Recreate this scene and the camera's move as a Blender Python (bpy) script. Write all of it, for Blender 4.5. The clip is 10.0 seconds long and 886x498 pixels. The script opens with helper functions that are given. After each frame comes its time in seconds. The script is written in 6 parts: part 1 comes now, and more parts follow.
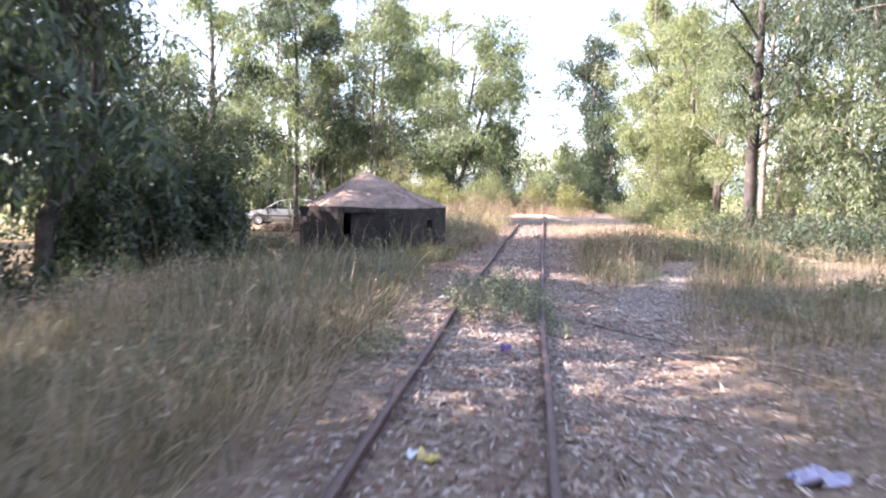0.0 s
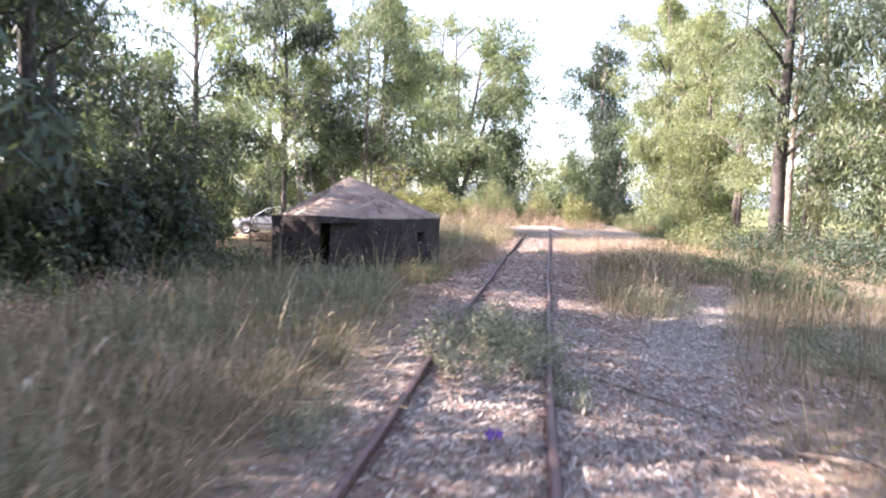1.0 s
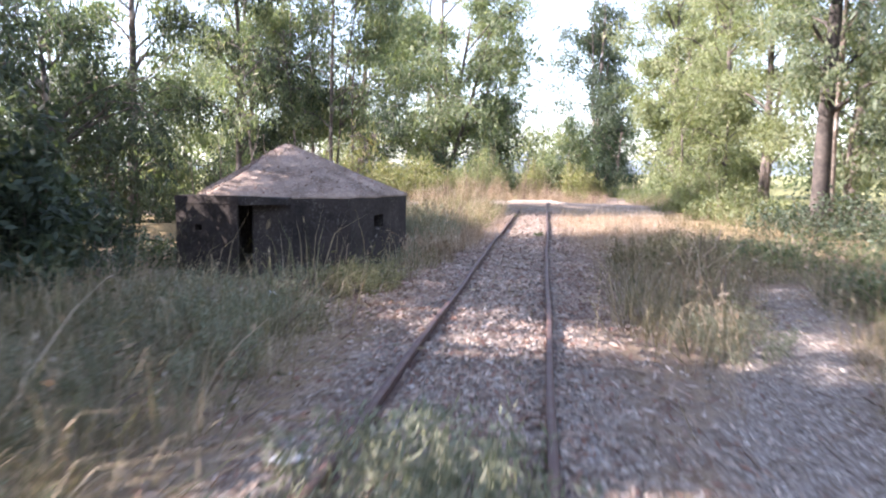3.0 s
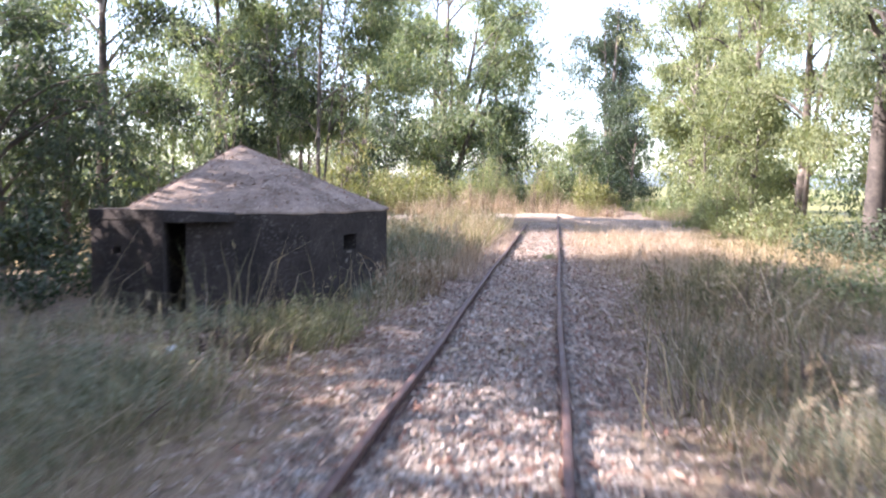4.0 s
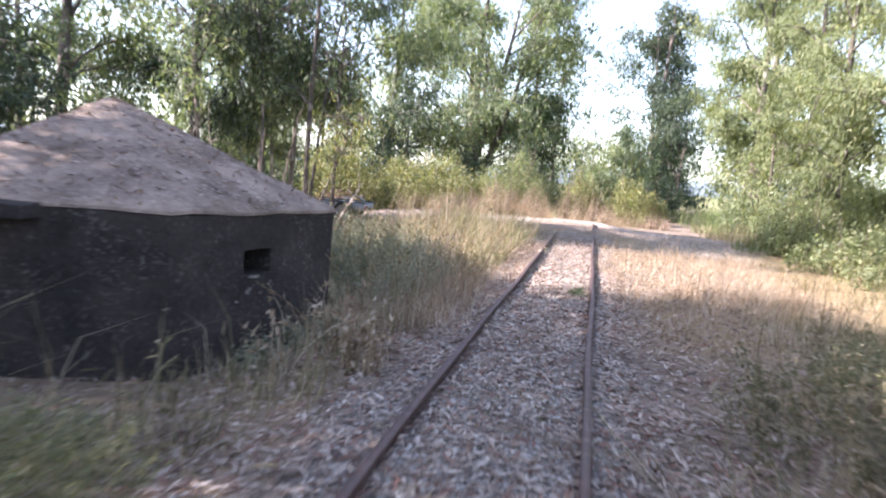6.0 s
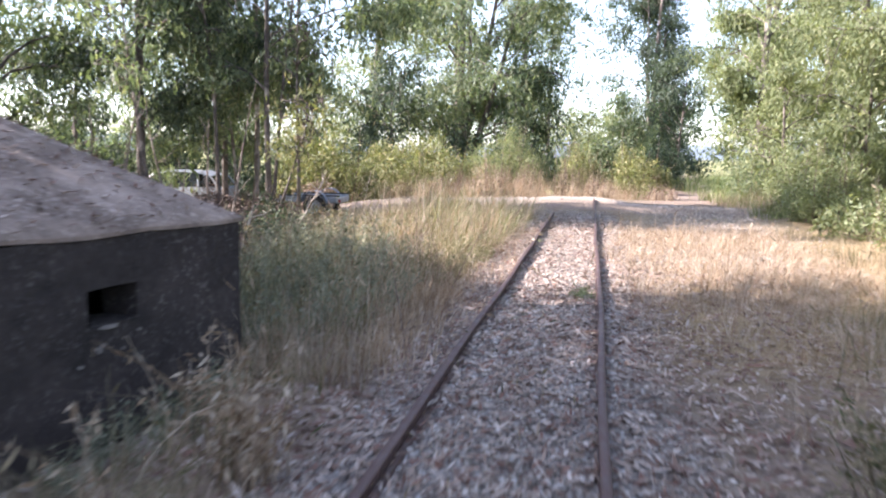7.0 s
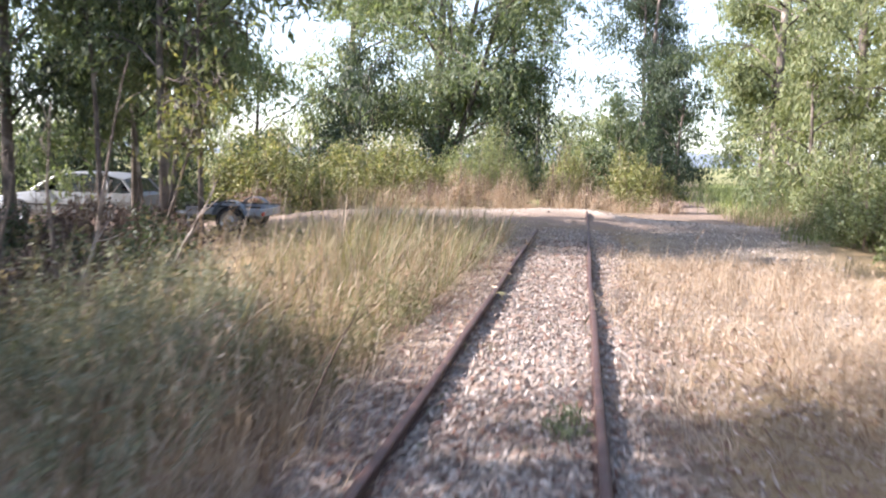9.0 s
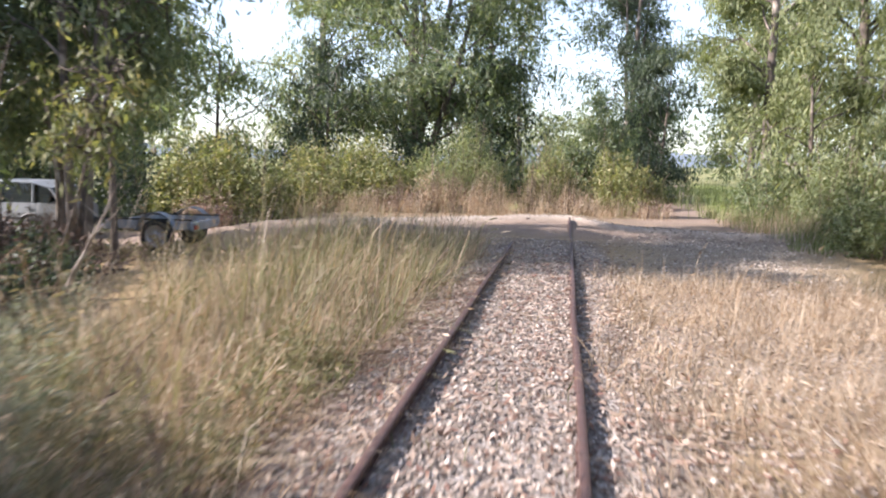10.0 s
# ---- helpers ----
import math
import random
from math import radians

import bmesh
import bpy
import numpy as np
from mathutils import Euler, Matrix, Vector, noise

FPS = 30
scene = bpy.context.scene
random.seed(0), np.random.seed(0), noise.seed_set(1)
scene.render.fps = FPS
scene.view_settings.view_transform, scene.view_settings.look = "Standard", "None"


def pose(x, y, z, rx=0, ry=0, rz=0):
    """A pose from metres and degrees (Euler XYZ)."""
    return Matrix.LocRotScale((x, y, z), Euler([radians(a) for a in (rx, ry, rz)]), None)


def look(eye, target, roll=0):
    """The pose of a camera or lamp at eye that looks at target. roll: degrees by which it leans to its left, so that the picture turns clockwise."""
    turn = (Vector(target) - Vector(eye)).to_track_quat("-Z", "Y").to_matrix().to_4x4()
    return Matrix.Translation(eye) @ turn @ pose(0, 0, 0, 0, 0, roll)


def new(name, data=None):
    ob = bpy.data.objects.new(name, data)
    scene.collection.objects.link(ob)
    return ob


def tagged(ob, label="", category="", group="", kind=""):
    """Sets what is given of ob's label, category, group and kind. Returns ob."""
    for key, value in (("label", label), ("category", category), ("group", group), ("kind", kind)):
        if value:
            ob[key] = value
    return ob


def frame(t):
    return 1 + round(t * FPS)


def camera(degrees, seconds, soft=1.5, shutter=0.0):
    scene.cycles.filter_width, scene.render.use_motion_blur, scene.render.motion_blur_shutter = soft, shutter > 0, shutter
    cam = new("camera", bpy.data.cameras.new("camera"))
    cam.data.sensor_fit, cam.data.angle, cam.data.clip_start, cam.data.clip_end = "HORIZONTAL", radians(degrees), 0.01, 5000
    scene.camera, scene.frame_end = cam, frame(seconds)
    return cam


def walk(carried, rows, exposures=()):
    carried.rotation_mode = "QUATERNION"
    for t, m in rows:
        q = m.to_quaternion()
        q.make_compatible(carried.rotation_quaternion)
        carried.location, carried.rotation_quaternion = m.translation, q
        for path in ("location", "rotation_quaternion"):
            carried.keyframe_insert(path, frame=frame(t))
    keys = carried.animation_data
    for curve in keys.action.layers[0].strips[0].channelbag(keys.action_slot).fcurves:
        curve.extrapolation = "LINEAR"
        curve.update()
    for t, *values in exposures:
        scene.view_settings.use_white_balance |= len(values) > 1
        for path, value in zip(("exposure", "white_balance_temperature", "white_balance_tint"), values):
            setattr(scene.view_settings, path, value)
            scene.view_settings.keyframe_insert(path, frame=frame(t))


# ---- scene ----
cam = camera(60.9, 10.0, soft=2.0, shutter=0.85)
PATH = [
    (0, (0.419, -0.937, 1.585), (0.181, 1.043, 1.427), 0.8),
    (0.5, (0.403, 0.354, 1.546), (0.168, 2.335, 1.402), 0.3),
    (1, (0.417, 1.555, 1.574), (0.166, 3.536, 1.44), 1.5),
    (1.5, (0.420, 2.59, 1.606), (0.192, 4.573, 1.468), 2.3),
    (2, (0.426, 3.789, 1.514), (0.219, 5.765, 1.278), 0.0),
    (2.5, (0.447, 4.87, 1.51), (0.248, 6.847, 1.281), -0.9),
    (2.7, (0.448, 5.304, 1.525), (0.230, 7.278, 1.309), -0.1),
    (3.8, (0.468, 8.288, 1.58), (0.206, 10.262, 1.387), 1.0),
    (4, (0.443, 8.847, 1.534), (0.176, 10.821, 1.357), 1.0),
    (4.5, (0.466, 9.992, 1.576), (0.192, 11.967, 1.427), 2.1),
    (5, (0.424, 11.164, 1.581), (0.071, 13.126, 1.413), 4.1),
    (5.5, (0.432, 12.156, 1.583), (0.108, 14.118, 1.378), 3.6),
    (5.7, (0.474, 12.578, 1.614), (0.130, 14.539, 1.422), 5.4),
    (6.8, (0.417, 15.194, 1.55), (0.056, 17.145, 1.298), 2.1),
    (7, (0.479, 15.573, 1.608), (0.127, 17.526, 1.359), 1.0),
    (7.5, (0.405, 16.699, 1.57), (-0.013, 18.638, 1.312), 2.7),
    (8, (0.484, 17.701, 1.568), (0.129, 19.650, 1.294), 3.0),
    (8.5, (0.519, 18.765, 1.579), (0.227, 20.725, 1.308), 2.0),
    (9, (0.509, 19.898, 1.585), (0.179, 21.857, 1.347), 1.7),
    (9.5, (0.543, 20.903, 1.593), (0.247, 22.868, 1.367), 2.3),
    (10, (0.556, 21.958, 1.61), (0.268, 23.924, 1.378), 1.2),
]
walk(cam, [(t, look(eye, target, roll)) for t, eye, target, roll in PATH], exposures=[(0.0, 2.62, 6010, 23), (2.5, 2.38, 5950, 21), (4.0, 2.43, 5870, 20), (5.0, 2.36, 5850, 19.5), (7.0, 2.2, 5840, 18), (8.5, 1.98, 5880, 17), (9.5, 1.82, 5950, 17), (10.0, 1.6, 5970, 16)])

# ---------------- sky, sun ----------------
SUN_AZ, SUN_EL = 256.0, 33.0            # degrees clockwise from +y; height above the horizon
world = bpy.data.worlds.new("world")
scene.world = world
world.use_nodes = True
wn = world.node_tree
sky = wn.nodes.new("ShaderNodeTexSky")
sky.sky_type = 'NISHITA'
sky.sun_disc = False
sky.sun_elevation, sky.sun_rotation = radians(SUN_EL), radians(SUN_AZ)
sky.air_density, sky.dust_density, sky.ozone_density = 1.0, 1.0, 1.0
haze = wn.nodes.new("ShaderNodeHueSaturation")
haze.inputs["Saturation"].default_value = 0.7
wn.links.new(sky.outputs[0], haze.inputs["Color"])
wn.links.new(haze.outputs[0], wn.nodes["Background"].inputs[0])
wn.nodes["Background"].inputs[1].default_value = 0.12
sun = new("sun", bpy.data.lights.new("sun", 'SUN'))
sun.data.energy, sun.data.angle, sun.data.color = 4.6, radians(0.55), (1.0, 0.89, 0.77)
to_sun = Vector((math.sin(radians(SUN_AZ)) * math.cos(radians(SUN_EL)),
                 math.cos(radians(SUN_AZ)) * math.cos(radians(SUN_EL)), math.sin(radians(SUN_EL))))
sun.matrix_world = look(to_sun * 60, (0, 0, 0))

rng = np.random.default_rng(7)


# ---------------- materials ----------------
class Mat:
    """A small helper round a node material."""

    def __init__(self, name, rough=0.8, metal=0.0, spec=0.3):
        self.m = bpy.data.materials.new(name)
        self.m.use_nodes = True
        self.t = self.m.node_tree
        self.b = self.t.nodes["Principled BSDF"]
        self.b.inputs["Roughness"].default_value = rough
        self.b.inputs["Metallic"].default_value = metal
        self.b.inputs["Specular IOR Level"].default_value = spec
        self.out = self.t.nodes["Material Output"]

    def n(self, kind, **props):
        node = self.t.nodes.new(kind)
        for k, v in props.items():
            if k == "op":
                node.operation = v
            elif k == "blend":
                node.blend_type = v
            elif k == "dtype":
                node.data_type = v
            elif k == "attr":
                node.attribute_name = v
        return node

    def link(self, a, b):
        self.t.links.new(a, b)

    def coords(self):
        return self.n("ShaderNodeTexCoord").outputs["Object"]

    def noise(self, scale, detail=6.0, rough=0.6, vec=None, out="Fac"):
        node = self.n("ShaderNodeTexNoise")
        node.inputs["Scale"].default_value = scale
        node.inputs["Detail"].default_value = detail
        node.inputs["Roughness"].default_value = rough
        self.link(vec if vec is not None else self.coords(), node.inputs["Vector"])
        return node.outputs[out]

    def voronoi(self, scale, out="Distance"):
        node = self.n("ShaderNodeTexVoronoi")
        node.inputs["Scale"].default_value = scale
        self.link(self.coords(), node.inputs["Vector"])
        return node.outputs[out]

    def ramp(self, fac, *stops):
        node = self.n("ShaderNodeValToRGB")
        el = node.color_ramp.elements
        while len(el) < len(stops):
            el.new(0.5)
        for e, (p, c) in zip(el, stops):
            e.position = p
            e.color = (*c, 1.0) if isinstance(c, tuple) else (c, c, c, 1.0)
        self.link(fac, node.inputs[0])
        return node.outputs[0]

    def mix(self, fac, a, b, blend='MIX'):
        node = self.n("ShaderNodeMixRGB", blend=blend)
        for val, sock in ((fac, node.inputs[0]), (a, node.inputs[1]), (b, node.inputs[2])):
            if isinstance(val, tuple):
                sock.default_value = (*val, 1.0)
            elif isinstance(val, (int, float)):
                sock.default_value = val
            else:
                self.link(val, sock)
        return node.outputs[0]

    def attribute(self, name):
        return self.n("ShaderNodeAttribute", attr=name).outputs["Fac"]

    def island(self):
        return self.n("ShaderNodeNewGeometry").outputs["Random Per Island"]

    def random(self):
        return self.n("ShaderNodeObjectInfo").outputs["Random"]

    def colour(self, sock):
        if isinstance(sock, tuple):
            self.b.inputs["Base Color"].default_value = (*sock, 1.0)
        else:
            self.link(sock, self.b.inputs["Base Color"])
        return self

    def rough(self, sock):
        self.link(sock, self.b.inputs["Roughness"])
        return self

    def bump(self, height, strength=0.5, distance=0.01):
        node = self.n("ShaderNodeBump")
        node.inputs["Strength"].default_value = strength
        node.inputs["Distance"].default_value = distance
        self.link(height, node.inputs["Height"])
        self.link(node.outputs[0], self.b.inputs["Normal"])
        return self


def leaf_material(name, stops, through_colour, share=0.35, rough=0.55, spec=0.35):
    """Leaves and stems: colour by leaf and by clump, and some light coming through."""
    a = Mat(name, rough=rough, spec=spec)
    base = a.ramp(a.island(), *stops)
    patch = a.noise(1.5, 4.0)
    col = a.mix(0.7, base, a.ramp(patch, (0.32, 0.5), (0.68, 1.3)), 'MULTIPLY')
    a.colour(col)
    tr = a.n("ShaderNodeBsdfTranslucent")
    a.link(a.mix(1.0, col, through_colour, 'MULTIPLY'), tr.inputs[0])
    mixer = a.n("ShaderNodeMixShader")
    mixer.inputs[0].default_value = share
    a.link(a.b.outputs[0], mixer.inputs[1])
    a.link(tr.outputs[0], mixer.inputs[2])
    a.link(mixer.outputs[0], a.out.inputs["Surface"])
    return a.m


LEAF_EUC = leaf_material("leaf_eucalyptus", ((0.0, (0.095, 0.12, 0.072)), (0.4, (0.135, 0.166, 0.098)), (0.85, (0.195, 0.222, 0.136)), (1.0, (0.28, 0.277, 0.175))), (1.5, 1.6, 0.8), 0.4)
# darker copy of the eucalyptus leaf; on shaded plants it carries their shade
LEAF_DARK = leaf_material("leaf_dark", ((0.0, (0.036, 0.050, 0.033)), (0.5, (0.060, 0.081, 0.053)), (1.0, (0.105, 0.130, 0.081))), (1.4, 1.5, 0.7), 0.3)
LEAF_PALE = leaf_material("leaf_pale", ((0.0, (0.125, 0.152, 0.072)), (0.5, (0.19, 0.22, 0.108)), (0.9, (0.26, 0.275, 0.145)), (1.0, (0.35, 0.345, 0.20))), (1.5, 1.5, 0.8), 0.35)
LEAF_BUSH = leaf_material("leaf_bush", ((0.0, (0.13, 0.152, 0.062)), (0.6, (0.225, 0.24, 0.10)), (0.88, (0.32, 0.30, 0.145)), (1.0, (0.46, 0.385, 0.235))), (1.35, 1.35, 0.7))
LEAF_WEED = leaf_material("leaf_weed", ((0.0, (0.085, 0.11, 0.06)), (0.5, (0.145, 0.175, 0.095)), (1.0, (0.24, 0.26, 0.15))), (1.3, 1.4, 0.8))
LEAF_SAGE = leaf_material("leaf_sage", ((0.0, (0.145, 0.16, 0.11)), (0.5, (0.225, 0.235, 0.165)), (1.0, (0.37, 0.355, 0.26))), (1.2, 1.25, 0.9), 0.3, 0.7, 0.2)
GRASS_DRY = leaf_material("grass_dry", ((0.0, (0.22, 0.15, 0.10)), (0.3, (0.36, 0.26, 0.165)), (0.65, (0.48, 0.38, 0.275)), (1.0, (0.62, 0.53, 0.42))), (1.2, 1.1, 0.9), 0.3, 0.7, 0.2)
GRASS_MIX = leaf_material("grass_mixed", ((0.0, (0.09, 0.10, 0.05)), (0.35, (0.18, 0.165, 0.09)), (0.6, (0.28, 0.225, 0.145)), (1.0, (0.46, 0.375, 0.265))), (1.2, 1.2, 0.8), 0.3, 0.7, 0.2)
GRASS_GREY = leaf_material("grass_grey_green", ((0.0, (0.11, 0.12, 0.06)), (0.5, (0.20, 0.20, 0.105)), (1.0, (0.38, 0.33, 0.21))), (1.3, 1.3, 0.8), 0.3, 0.7, 0.2)
GRASS_GREEN = leaf_material("grass_green", ((0.0, (0.10, 0.13, 0.05)), (0.6, (0.18, 0.21, 0.085)), (1.0, (0.32, 0.32, 0.16))), (1.3, 1.35, 0.7), 0.3, 0.6, 0.3)
LITTER = leaf_material("leaf_litter", ((0.0, (0.12, 0.07, 0.05)), (0.16, (0.24, 0.125, 0.09)), (0.35, (0.25, 0.175, 0.13)), (0.7, (0.40, 0.305, 0.24)), (1.0, (0.57, 0.48, 0.41))), (1.0, 0.9, 0.8), 0.12, 0.7, 0.3)
# dead brown, darker than LITTER: the hollow's shade is put into it
DEAD_BRAMBLE = leaf_material("dead_bramble", ((0.0, (0.05, 0.032, 0.026)), (0.5, (0.11, 0.075, 0.058)), (0.9, (0.19, 0.135, 0.105)), (1.0, (0.30, 0.23, 0.18))), (1.0, 0.9, 0.8), 0.12, 0.7, 0.3)


def bark_material(name, dark, mid, pale, peel):
    a = Mat(name, rough=0.85)
    n1, n2 = a.noise(2.2, 5.0), a.noise(14.0, 6.0)
    col = a.mix(a.ramp(n1, (0.42, 0.0), (0.6, 1.0)), dark, mid)
    col = a.mix(a.ramp(a.noise(1.1, 3.0), (peel, 0.0), (peel + 0.08, 1.0)), col, pale)
    a.colour(a.mix(0.5, col, a.ramp(n2, (0.3, 0.5), (0.7, 1.2)), 'MULTIPLY')).bump(n2, 0.6, 0.02)
    return a.m


BARK = bark_material("bark_grey", (0.085, 0.07, 0.06), (0.18, 0.145, 0.12), (0.38, 0.32, 0.275), 0.56)
BARK_PALE = bark_material("bark_pale", (0.16, 0.125, 0.10), (0.30, 0.245, 0.20), (0.50, 0.44, 0.38), 0.52)
# darker bark copy, with the shade on the trunks put into its colour
BARK_DARK = bark_material("bark_dark", (0.05, 0.042, 0.037), (0.10, 0.082, 0.070), (0.17, 0.145, 0.125), 0.6)
TWIG = bark_material("dead_wood", (0.14, 0.10, 0.08), (0.24, 0.18, 0.14), (0.36, 0.30, 0.25), 0.55)


def ground_material():
    a = Mat("ground_soil", rough=0.95, spec=0.15)
    fine, mid, big = a.noise(55.0, 8.0, 0.7), a.noise(7.0, 6.0), a.noise(0.6, 4.0)
    soil = a.ramp(fine, (0.25, (0.12, 0.085, 0.06)), (0.5, (0.21, 0.16, 0.125)), (0.75, (0.35, 0.285, 0.235)))
    straw = a.ramp(fine, (0.25, (0.16, 0.11, 0.055)), (0.5, (0.33, 0.24, 0.13)), (0.75, (0.52, 0.41, 0.25)))
    stone = a.ramp(a.voronoi(34.0, "Color"), (0.1, (0.20, 0.175, 0.155)), (0.5, (0.38, 0.34, 0.31)), (0.9, (0.60, 0.56, 0.52)))
    stone = a.mix(a.ramp(a.voronoi(34.0), (0.25, 0.0), (0.7, 0.85)), stone, (0.13, 0.10, 0.08))
    dust = a.ramp(fine, (0.2, (0.14, 0.10, 0.075)), (0.5, (0.245, 0.185, 0.145)), (0.8, (0.40, 0.33, 0.27)))
    meadow = a.ramp(mid, (0.3, (0.14, 0.19, 0.045)), (0.7, (0.30, 0.32, 0.10)))
    col = a.mix(a.ramp(mid, (0.4, 0.0), (0.6, 0.45)), soil, straw)
    col = a.mix(a.attribute("straw"), col, straw)
    col = a.mix(a.attribute("stone"), col, stone)
    col = a.mix(a.attribute("dust"), col, dust)
    col = a.mix(a.attribute("meadow"), col, meadow)
    sand = a.ramp(fine, (0.2, (0.30, 0.25, 0.205)), (0.5, (0.46, 0.40, 0.34)), (0.8, (0.62, 0.56, 0.49)))
    col = a.mix(a.attribute("pale"), col, sand)
    a.colour(a.mix(0.35, col, a.ramp(big, (0.3, 0.6), (0.7, 1.25)), 'MULTIPLY'))
    a.bump(a.mix(0.5, fine, a.voronoi(34.0)), 0.8, 0.03)
    return a.m


GROUND = ground_material()


def rock_material():
    a = Mat("ballast_stone", rough=0.9, spec=0.2)
    base = a.ramp(a.island(), (0.0, (0.21, 0.175, 0.15)), (0.4, (0.345, 0.29, 0.245)), (0.75, (0.48, 0.415, 0.355)), (1.0, (0.64, 0.57, 0.505)))
    a.colour(a.mix(0.5, base, a.ramp(a.noise(40.0), (0.3, 0.6), (0.7, 1.2)), 'MULTIPLY')).bump(a.noise(60.0), 0.5, 0.01)
    return a.m


ROCK = rock_material()


def piece_rock_material():
    a = Mat("loose_stone", rough=0.9, spec=0.2)
    base = a.ramp(a.random(), (0.0, (0.24, 0.20, 0.17)), (0.5, (0.44, 0.39, 0.34)), (1.0, (0.64, 0.58, 0.52)))
    a.colour(a.mix(0.5, base, a.ramp(a.noise(40.0), (0.3, 0.6), (0.7, 1.2)), 'MULTIPLY')).bump(a.noise(60.0), 0.5, 0.01)
    return a.m


ROCK_PIECE = piece_rock_material()


def rust_material(name, shine):
    a = Mat(name, rough=0.6, metal=0.25, spec=0.4)
    n1 = a.noise(9.0, 6.0)
    a.colour(a.mix(a.ramp(a.noise(70.0), (0.35, 0.0), (0.65, 1.0)),
                   a.ramp(n1, (0.3, (0.04, 0.025, 0.024)), (0.7, (0.10, 0.052, 0.043))), (0.13, 0.082, 0.072)))
    a.rough(a.ramp(n1, (0.3, shine), (0.7, shine + 0.25))).bump(a.noise(120.0), 0.35, 0.004)
    return a.m


RUST = rust_material("rusted_steel", 0.45)


def concrete_material(name, dark, mid, pale, spots):
    a = Mat(name, rough=0.95, spec=0.15)
    n1, n2, n3 = a.noise(1.6, 6.0, 0.65), a.noise(18.0, 6.0, 0.7), a.noise(5.0, 3.0)
    col = a.ramp(n1, (0.35, dark), (0.65, mid))
    speck = a.noise(26.0, 4.0, 0.55)
    cluster = a.ramp(a.noise(2.3, 3.0), (0.38, 0.0), (0.58, 1.0))
    col = a.mix(a.mix(1.0, a.ramp(speck, (0.56, 0.0), (0.62, spots)), cluster, 'MULTIPLY'), col, pale)
    col = a.mix(a.ramp(a.noise(9.0, 5.0, 0.6), (0.66, 0.0), (0.72, spots * 0.8)), col, pale)
    col = a.mix(0.6, col, a.ramp(n2, (0.3, 0.55), (0.7, 1.25)), 'MULTIPLY')
    a.colour(col).bump(a.mix(0.5, n2, n3), 0.7, 0.03)
    return a.m


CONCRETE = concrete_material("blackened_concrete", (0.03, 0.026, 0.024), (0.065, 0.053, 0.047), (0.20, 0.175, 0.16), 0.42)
CHIP = concrete_material("broken_concrete", (0.16, 0.14, 0.125), (0.27, 0.24, 0.215), (0.36, 0.33, 0.30), 0.5)
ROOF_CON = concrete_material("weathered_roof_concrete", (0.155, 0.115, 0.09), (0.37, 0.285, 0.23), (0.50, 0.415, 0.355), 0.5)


def plain(name, colour, rough=0.5, metal=0.0, spec=0.5, dirt=0.15):
    a = Mat(name, rough=rough, metal=metal, spec=spec)
    low = tuple(c * (1 - dirt) for c in colour)
    a.colour(a.mix(a.ramp(a.noise(6.0), (0.35, 0.0), (0.65, 1.0)), low, colour))
    return a.m


PAINT = plain("silver_car_paint", (0.29, 0.305, 0.325), 0.35, 0.25, 0.5, 0.15)
TYRE = plain("tyre_rubber", (0.025, 0.025, 0.026), 0.85)
BLACK = plain("black_plastic", (0.03, 0.03, 0.032), 0.6)
RIM = plain("grey_metal_rim", (0.42, 0.43, 0.44), 0.4, 0.7)
GALV = plain("galvanised_steel", (0.42, 0.47, 0.54), 0.42, 0.55, 0.5, 0.3)
TRAIL = plain("blue_grey_paint", (0.20, 0.24, 0.30), 0.45, 0.1, 0.5, 0.25)
PURPLE = plain("purple_plastic", (0.15, 0.06, 0.30), 0.5)
YELLOW = plain("yellow_plastic", (0.60, 0.48, 0.16), 0.5)
WHITE = plain("white_plastic", (0.78, 0.79, 0.82), 0.45)
LILAC = plain("pale_lilac_plastic", (0.38, 0.355, 0.46), 0.4)
PAPER = plain("white_paper", (0.70, 0.68, 0.66), 0.8)
REDLAMP = plain("red_lamp_glass", (0.42, 0.03, 0.03), 0.25)
CLEARLAMP = plain("clear_lamp_glass", (0.75, 0.76, 0.76), 0.15, 0.2)


def glass_material():
    a = Mat("car_glass", rough=0.05, spec=0.6)
    a.colour((0.05, 0.06, 0.065))
    a.b.inputs["Transmission Weight"].default_value = 0.55
    a.b.inputs["IOR"].default_value = 1.45
    return a.m


GLASS = glass_material()


# ---------------- mesh helpers ----------------
def mesh_np(name, verts, faces, material, smooth=False):
    """A mesh from an array of vertices and an array of faces that all have the same number of corners, or a list of such arrays."""
    me = bpy.data.meshes.new(name)
    groups = faces if isinstance(faces, list) else [faces]
    verts = np.asarray(verts, dtype=np.float32)
    me.vertices.add(len(verts))
    me.vertices.foreach_set("co", verts.ravel())
    loops = np.concatenate([g.ravel() for g in groups]).astype(np.int32)
    totals = np.concatenate([np.full(len(g), g.shape[1]) for g in groups]).astype(np.int32)
    me.loops.add(len(loops))
    me.loops.foreach_set("vertex_index", loops)
    me.polygons.add(len(totals))
    me.polygons.foreach_set("loop_start", np.concatenate([[0], np.cumsum(totals)[:-1]]).astype(np.int32))
    me.polygons.foreach_set("loop_total", totals)
    if smooth:
        me.polygons.foreach_set("use_smooth", np.ones(len(totals), dtype=bool))
    me.materials.append(material)
    me.update(calc_edges=True)
    return me


def under(name, data, parent, label=""):
    ob = new(name, data)
    ob.parent = parent
    return tagged(ob, label)


